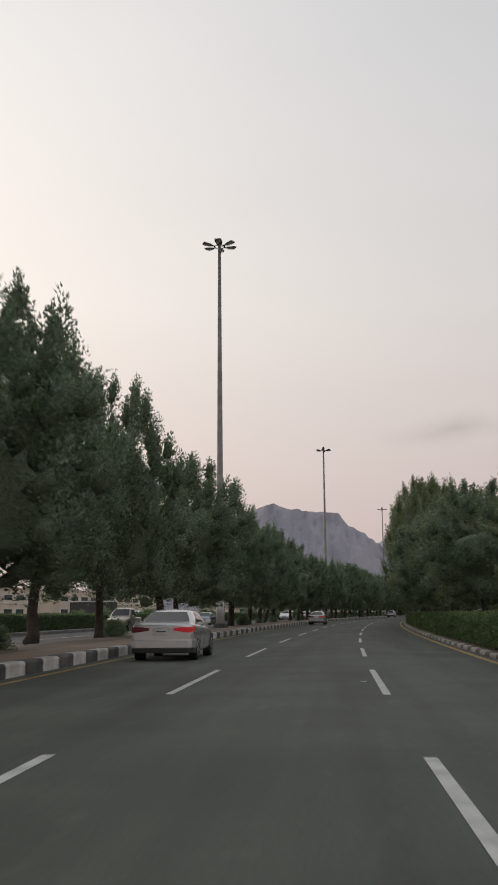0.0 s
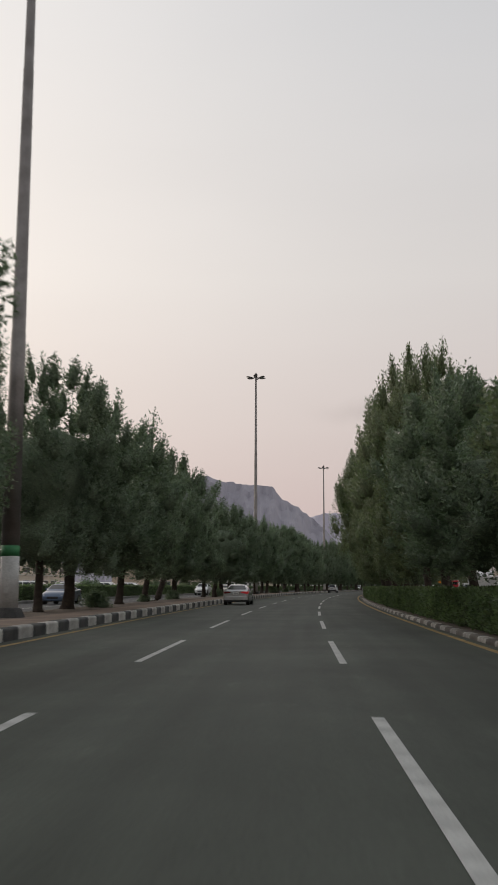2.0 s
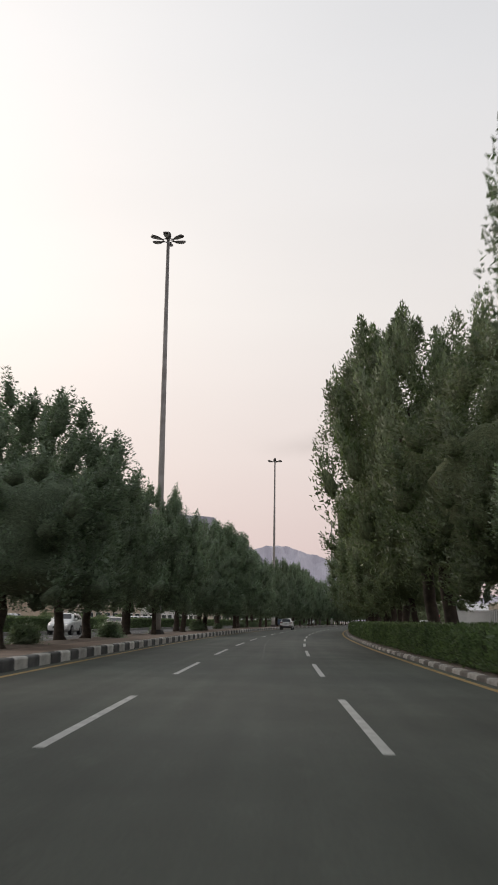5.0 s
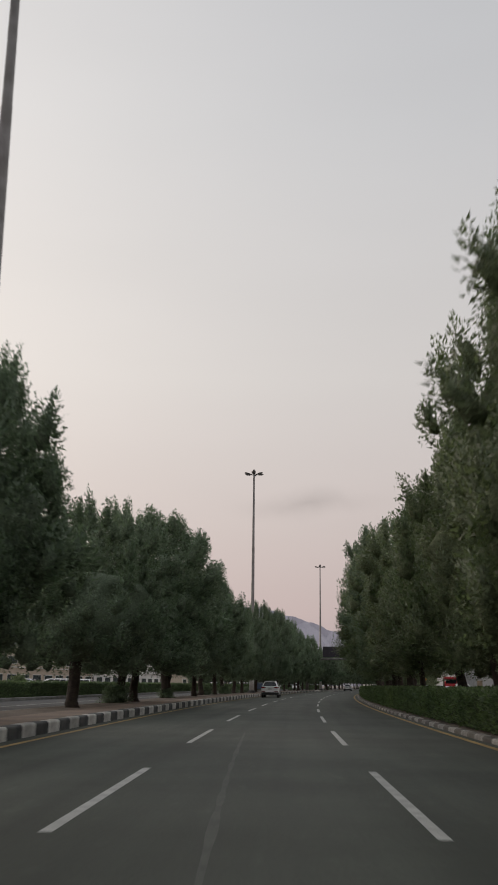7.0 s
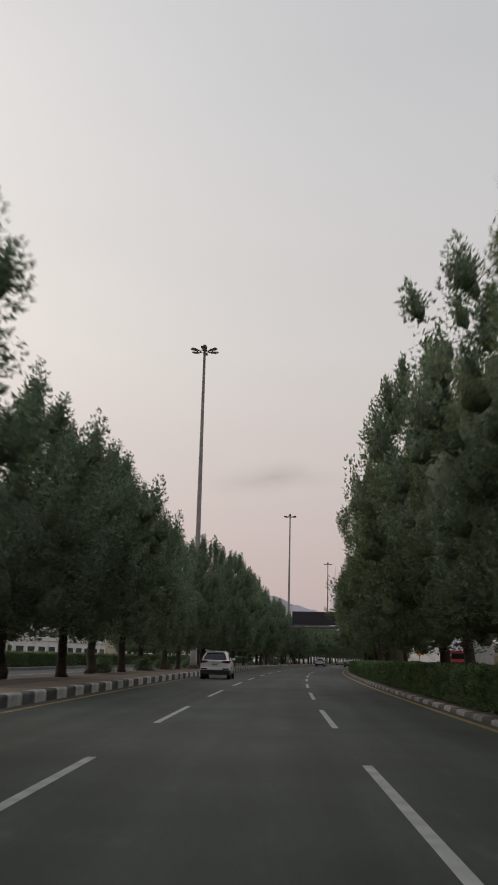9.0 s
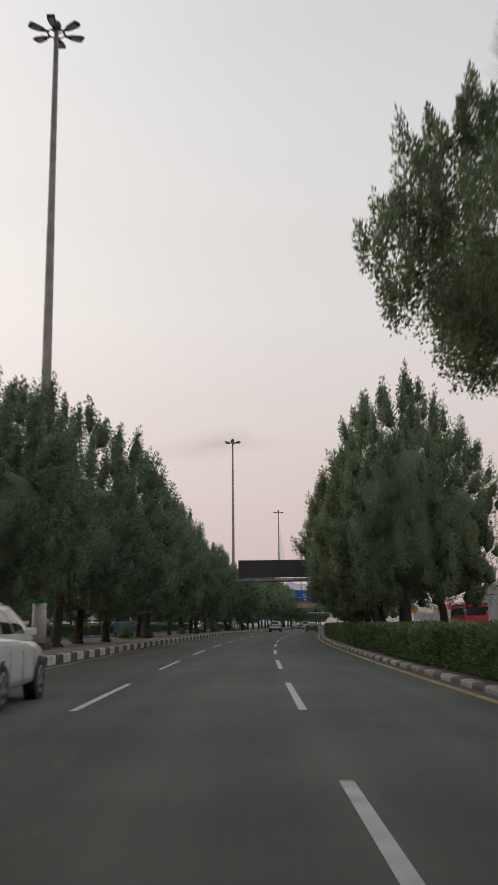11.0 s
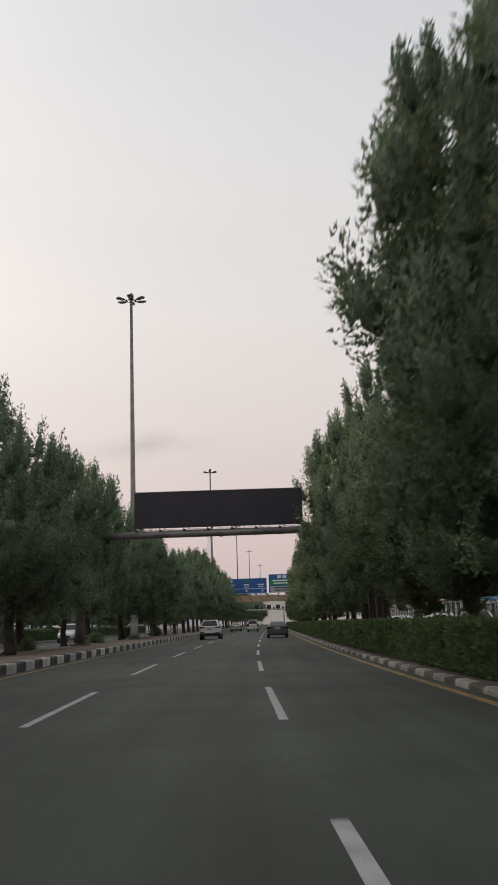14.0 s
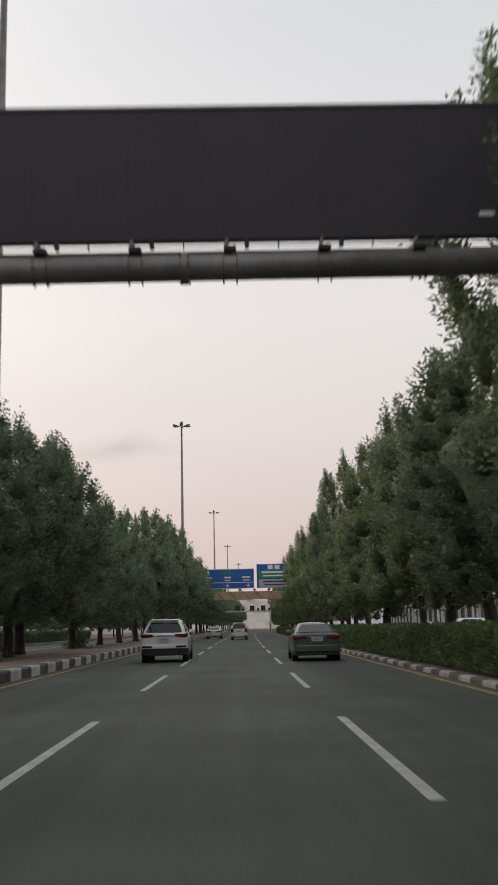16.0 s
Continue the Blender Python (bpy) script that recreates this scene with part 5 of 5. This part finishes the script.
gv = [(-8, 0, 0), (8, 0, 0), (8, 0, 4.6), (0, 0, 6.4), (-8, 0, 4.6), (-8, 14, 0), (8, 14, 0), (8, 14, 4.6), (0, 14, 6.4), (-8, 14, 4.6)]
part("wall", mesh("wall", gv, [(0, 1, 2, 3, 4), (9, 8, 7, 6, 5), (0, 4, 9, 5), (1, 6, 7, 2)], SHEET), None, hall)
part("roof", mesh("roof", [(x, y, z + dz) for dz in (0.05, 0.2) for x, y, z in ((-8.3, -0.4, 4.55), (0, -0.4, 6.42), (8.3, -0.4, 4.55), (-8.3, 14.4, 4.55), (0, 14.4, 6.42), (8.3, 14.4, 4.55))],
                  [(0, 1, 4, 3), (1, 2, 5, 4), (6, 9, 10, 7), (7, 10, 11, 8), (0, 6, 7, 1), (1, 7, 8, 2), (0, 3, 9, 6), (2, 8, 11, 5)], SHEET), None, hall)
for k in range(40):
    x = -7.8 + k * 0.4
    part("rib", box((0.09, 0.07, 4.5 + 1.75 * (1 - abs(x) / 8)), (x, -0.035, (4.5 + 1.75 * (1 - abs(x) / 8)) / 2)), SHEET, hall)
hall.matrix_basis = stand(462, 27.5, -0.05, -75)
store = thing("shuttered_store", "low store with closed tan roller shutters and a white sign band", "shop")
part("wall", box((13, 7, 3.9), (0, 3.6, 1.95), 0.03), WALL_WHITE, store)
part("roof", box((13.4, 7.6, 0.2), (0, 3.5, 3.98), 0.03), WALL_WHITE, store)
for k in range(3):
    sh = part("shutter", box((3.7, 0.08, 2.5), (-4.2 + 4.2 * k, 0.07, 1.3), 0.01), SHUTTER, store, "tan roller shutter")
    for j in range(12):
        part("slat", box((3.6, 0.03, 0.13), (-4.2 + 4.2 * k, 0.02, 0.22 + 0.2 * j), 0.01), SHUTTER, sh)
band_sign = part("sign_band", box((12.6, 0.12, 0.85), (0, 0.03, 3.25), 0.02), SIGN_WHITE, store, "white sign band with a red stripe")
part("stripe", box((12.5, 0.02, 0.16), (0, -0.04, 3.5)), SHOP_RED, band_sign)
for k in range(8):
    part("lettering", box((0.55, 0.02, 0.26), (-4.6 + 0.85 * k, -0.04, 3.12)), INK, band_sign)
store.matrix_basis = stand(423, 26.0, -0.04, -90)


# ---- low buildings on the left ----
def block(s, o, length, storeys, mat, label, deep=14):
    t = thing("building", label, "building")
    high = storeys * 3.4 + 0.8
    part("wall", box((length, deep, high), (0, deep / 2, high / 2)), mat, t)
    part("roof", box((length + 0.5, deep + 0.5, 0.35), (0, deep / 2, high + 0.15), 0.04), mat, t)
    n = int(length / 6.5)
    for f in range(storeys):
        part("ledge", box((length + 0.1, 0.3, 0.18), (0, -0.1, 0.75 + f * 3.4), 0.02), WALL_WHITE, t)
        for k in range(n):
            x = -length / 2 + (k + 0.5) * length / n
            fr = part("window", box((4.6, 0.12, 1.5), (x, -0.02, 2.1 + f * 3.4), 0.02), WALL_WHITE, t)
            part("pane", box((4.3, 0.05, 1.25), (x, -0.07, 2.1 + f * 3.4)), SHOP_GLASS, fr)
    t.matrix_basis = stand(s, o, -0.05, 90)
    return t


block(215, -78, 62, 2, WALL_CREAM, "long cream two-storey building with wide dark windows")
block(292, -92, 72, 2, WALL_CREAM, "long cream two-storey building behind the car park")
block(372, -90, 78, 2, WALL_CREAM, "cream two-storey building with wide windows behind the car park")
block(440, -62, 66, 2, WALL_SAND, "sand-coloured two-storey building behind the car park")
block(515, -66, 74, 3, WALL_WHITE, "white three-storey building behind the car park")
block(600, -62, 84, 2, WALL_CREAM, "cream two-storey building behind the car park")
block(700, -66, 100, 3, WALL_WHITE, "white three-storey building far along the service road")
kiosk = thing("kiosk", "dark grey site cabin beside the service road", "cabin")
part("cabin_wall", box((4.5, 2.6, 2.6), (0, 0, 1.3), 0.05), CAR_DARK, kiosk)
part("cabin_roof", box((4.7, 2.8, 0.14), (0, 0, 2.67), 0.03), WALL_WHITE, kiosk)
kiosk.matrix_basis = stand(190, -27, -0.02, 4)


# ---- hills and a tower on the skyline ----
def ridge(name, label, dist, pts, mat, depth=900, rough=22):
    """Hills at a distance: pts are (degrees from +y, degrees of height)."""
    az = np.linspace(pts[0][0], pts[-1][0], 240)
    el = np.interp(az, *zip(*pts))
    q = np.random.default_rng(int(dist))
    jag = np.convolve(q.normal(0, 1, 260), np.ones(3) / 3, "same")[:240]
    verts, faces, rows = [], [], 16
    for i, (a, e) in enumerate(zip(az, el)):
        top = dist * math.tan(radians(e)) + jag[i] * dist * 0.0009
        for j in range(rows):
            f = j / (rows - 1)
            d = dist - depth * (1 - f) + (rough * (9 * noise.noise(Vector((a * 0.9, f * 2.5, dist))) + 4 * noise.noise(Vector((a * 3.1, f * 7, 5)))) if 0 < j < rows - 1 else 0)
            z = -6 + max(top, 2) * (f ** 1.15) + (rough * 1.1 * noise.noise(Vector((a * 2.2, f * 5, 9))) * (top > 20) if 0 < j < rows - 1 else 0)
            verts.append((d * math.sin(radians(a)), d * math.cos(radians(a)), z))
    for i in range(239):
        for j in range(rows - 1):
            a = i * rows + j
            faces.append((a, a + rows, a + rows + 1, a + 1))
    tagged(new(name, mesh(name, verts, faces, mat)), label, "mountain", kind="structure")


# Distance haze is painted on: a faint glow from the surface itself.
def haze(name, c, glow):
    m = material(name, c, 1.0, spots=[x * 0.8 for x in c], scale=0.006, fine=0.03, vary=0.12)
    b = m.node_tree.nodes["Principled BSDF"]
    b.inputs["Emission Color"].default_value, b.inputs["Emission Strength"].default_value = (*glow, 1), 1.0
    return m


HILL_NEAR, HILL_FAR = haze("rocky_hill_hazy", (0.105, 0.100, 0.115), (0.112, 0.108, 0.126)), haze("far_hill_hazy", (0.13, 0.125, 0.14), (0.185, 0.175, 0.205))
ridge("backdrop_hill_near", "grey-violet rocky hill behind the avenue, with painted haze", 3300,
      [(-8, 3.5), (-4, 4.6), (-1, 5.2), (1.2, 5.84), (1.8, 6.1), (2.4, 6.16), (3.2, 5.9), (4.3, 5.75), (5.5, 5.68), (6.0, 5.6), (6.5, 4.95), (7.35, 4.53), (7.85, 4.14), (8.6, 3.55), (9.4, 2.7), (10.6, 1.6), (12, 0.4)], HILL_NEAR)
ridge("backdrop_hill_far", "pale far hills on the skyline, with painted haze", 4300,
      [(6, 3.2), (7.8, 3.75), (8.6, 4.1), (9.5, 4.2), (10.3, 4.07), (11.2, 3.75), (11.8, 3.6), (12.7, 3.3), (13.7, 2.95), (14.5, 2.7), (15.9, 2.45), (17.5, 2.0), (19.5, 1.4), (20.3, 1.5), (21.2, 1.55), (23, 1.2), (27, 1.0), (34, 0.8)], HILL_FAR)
ridge("backdrop_slope", "hazy tan slope that closes the view at the end of the road", 1945,
      [(14.5, 0.4), (16.5, 1.0), (17.6, 1.4), (18.3, 1.36), (19.2, 1.15), (20.5, 0.7), (22.5, 0.2)], haze("slope_hazy", (0.25, 0.225, 0.20), (0.12, 0.108, 0.10)), 500, 8)
tower = thing("distant_tower", "very tall pale clock tower far off, with painted haze", "tower")
TOWER_HAZE = haze("tower_hazy", (0.3, 0.28, 0.29), (0.38, 0.32, 0.32))
part("shaft", box((34, 30, 230), (0, 0, 112), 3), TOWER_HAZE, tower)
part("crown", tube([(0, 0, 226), (0, 0, 262), (0, 0, 300), (0, 0, 345)], [17, 14, 6, 0.8], 8), TOWER_HAZE, tower)
part("side_block", box((20, 28, 150), (-26, 6, 72), 2), TOWER_HAZE, tower)
tower.matrix_basis = pose(4000 * math.sin(radians(15.8)), 4000 * math.cos(radians(15.8)), 0, 0, 0, -16)

# ---- shrubs and stumps at the feet of the trees ----
def shrub(mat, label):
    t = thing("shrub", label, "shrub", "shrubs under the trees")
    core, lv, _ = plume_crown([(0.1, 0.45), (0.4, 0.6), (0.8, 0.3)], 12, 1800, 1, (0.14, 0.06), 0.5, 0)
    for a in (core[0], lv[0]):
        a[:, 2] = np.maximum(a[:, 2] * 0.75, -0.05)
    part("leaf_mass", raw_mesh("leaf_mass", core[0] * (0.9, 0.9, 0.9), core[1], LEAF_IN), None, t)
    part("foliage", raw_mesh("foliage", *lv, mat), None, t)
    return t


bush, bush_b = shrub(LEAF_A, "low dark green shrub at the foot of a tree"), shrub(LEAF_B, "low olive shrub at the foot of a tree")
q = random.Random(11)
s = 118.0
while s < 520:
    plant(bush if q.random() < 0.6 else bush_b, s, -9.9 + q.uniform(-0.6, 0.5), 0.27, q.uniform(0, 360), q.uniform(0.5, 1.05))
    s += q.uniform(9, 26)

# clipped bushes along the edge of the car park
s = 176.0
while s < 330:
    plant(bush if q.random() < 0.5 else bush_b, s, -24.6 + q.uniform(-0.5, 0.5), -0.03, q.uniform(0, 360), q.uniform(1.5, 2.1))
    s += q.uniform(7, 15)

# ---- lane dashes and kerb stones ----
def dash_mesh():
    bm = bmesh.new()
    v = [bm.verts.new((x, y, z)) for y in (0, 1.8, 3.6, 5.4, 7.14) for x, z in ((-0.085, 0.0), (0.045, 0.0))]
    for k in range(4):
        bm.faces.new((v[2 * k], v[2 * k + 1], v[2 * k + 3], v[2 * k + 2]))
    return finish("lane_dash", bm, PAINT_WHITE)


dash = dash_mesh()
for k in range(-2, 58):
    s = 96.64 + 14.265 * k - 7.14
    for o in (-1.804, 1.803):
        ob = part("lane_dash", dash, None, road)
        ob.matrix_basis = stand(s + (0 if o > 0 else 0.1), o, 0.03 - abs(o) * 0.005 + 0.004)
        tilt = math.atan2(at(s + 7, o).x - at(s, o).x, at(s + 7, o).y - at(s, o).y)
        ob.rotation_euler.z = -tilt


def stone(length, wide, high, back, mat):
    """A kerb stone: local y along the road, its face at x = 0, a rounded upper edge."""
    out = [(0, -0.06), (0, high - 0.06), (back * 0.018, high - 0.02), (back * 0.06, high), (back * wide, high), (back * wide, -0.06)]
    v = [(x, y, z) for y in (0.008, length - 0.008) for x, z in out]
    n = len(out)
    f = [tuple(range(n)) if back > 0 else tuple(range(n))[::-1], tuple(range(n, 2 * n))[::-1] if back > 0 else tuple(range(n, 2 * n))]
    for j in range(n - 1):
        f.append((j, j + n, j + n + 1, j + 1) if back > 0 else (j, j + 1, j + n + 1, j + n))
    return mesh("kerb_stone", v, f, mat)


def kerb(name, label, o, length, high, back, s0, split, s1, wide=0.3, coats=(KERB_WHITE, KERB_BLACK)):
    """Painted stones one by one for the near stretch, and joined beyond it."""
    base = tagged(new(name, mesh(name, *ribbon(S0, S1, [(o, -0.05), (o + back * 0.02, high - 0.03), (o + back * wide, high - 0.03), (o + back * (wide + 0.02), -0.05)][::back], 4), KERB_PLAIN)),
                  label, "kerb", kind="structure")
    pair = [stone(length, wide, high, back, m) for m in coats]
    q = random.Random(int(length * 100))
    k, s = 0, s0
    far = [([], []), ([], [])]
    while s < s1:
        m = stand(s, o - back * (0.012 + q.uniform(0, 0.012)), q.uniform(-0.008, 0.006))
        m = m @ Matrix.Rotation(q.uniform(-0.006, 0.006), 4, "Z")
        if s < split:
            ob = part("kerb_stone", pair[k % 2], None, base)
            ob.matrix_basis = m
        else:
            fv, ff = far[k % 2]
            n = len(fv)
            me = pair[k % 2]
            fv += [m @ v.co for v in me.vertices]
            ff += [tuple(i + n for i in p.vertices) for p in me.polygons]
        s += length
        k += 1
    for (fv, ff), mat in zip(far, coats):
        ob = part("kerb_stones_far", mesh("kerb_stones_far", fv, ff, mat), None, base)
        ob["kind"] = "stuff"


kerb("kerb_left", "high kerb of alternating black and white painted stones", -6.06, 1.35, 0.32, -1, 100, 500, 900)
kerb("kerb_right", "low kerb of worn stones painted white and black in turn", 5.50, 1.15, 0.135, 1, 112, 455, 900, 0.24, (KERB_DULL, KERB_DARK))

# ---- scuffs and litter on the carriageway ----
def scuff(points, half, mat, name, label):
    """A thin pale strip on the asphalt through (way along, offset) points."""
    ss, oo = zip(*points)
    verts, faces = [], []
    fine = np.linspace(ss[0], ss[-1], 40)
    wob = random.Random(len(points))
    for k, s in enumerate(fine):
        o = np.interp(s, ss, oo)
        h = half * wob.uniform(0.45, 1.2) * math.sin(math.pi * (k + 0.6) / 40.2) ** 0.4
        crown = 0.0315 - 0.0056 * abs(o)
        verts += [at(s, o - h, crown + 0.002), at(s, o + h, crown + 0.002)]
        if k:
            faces.append((2 * k - 2, 2 * k - 1, 2 * k + 1, 2 * k))
    return tagged(new(name, mesh(name, verts, faces, mat)), label, "road marking", kind="structure")


scuff([(228, 0.1), (234, 0.0), (241, -0.17), (252, -0.45), (266, -0.75)], 0.05, SEAM, "road_seam", "pale uneven seam in the middle lane")
scrap = bmesh.new()
bmesh.ops.create_grid(scrap, x_segments=5, y_segments=4, size=0.065)
for v in scrap.verts:
    v.co.z = 0.025 + 0.035 * noise.noise(v.co * 14 + Vector((3, 1, 0)))
    v.co.x *= 1.35
bmesh.ops.solidify(scrap, geom=scrap.faces[:], thickness=0.004)
litter = tagged(new("paper_scrap", finish("paper_scrap", scrap, PAPER)), "crumpled scrap of white paper on the asphalt", "litter")
litter.matrix_basis = stand(106.8, 1.49, 0.004, 35)
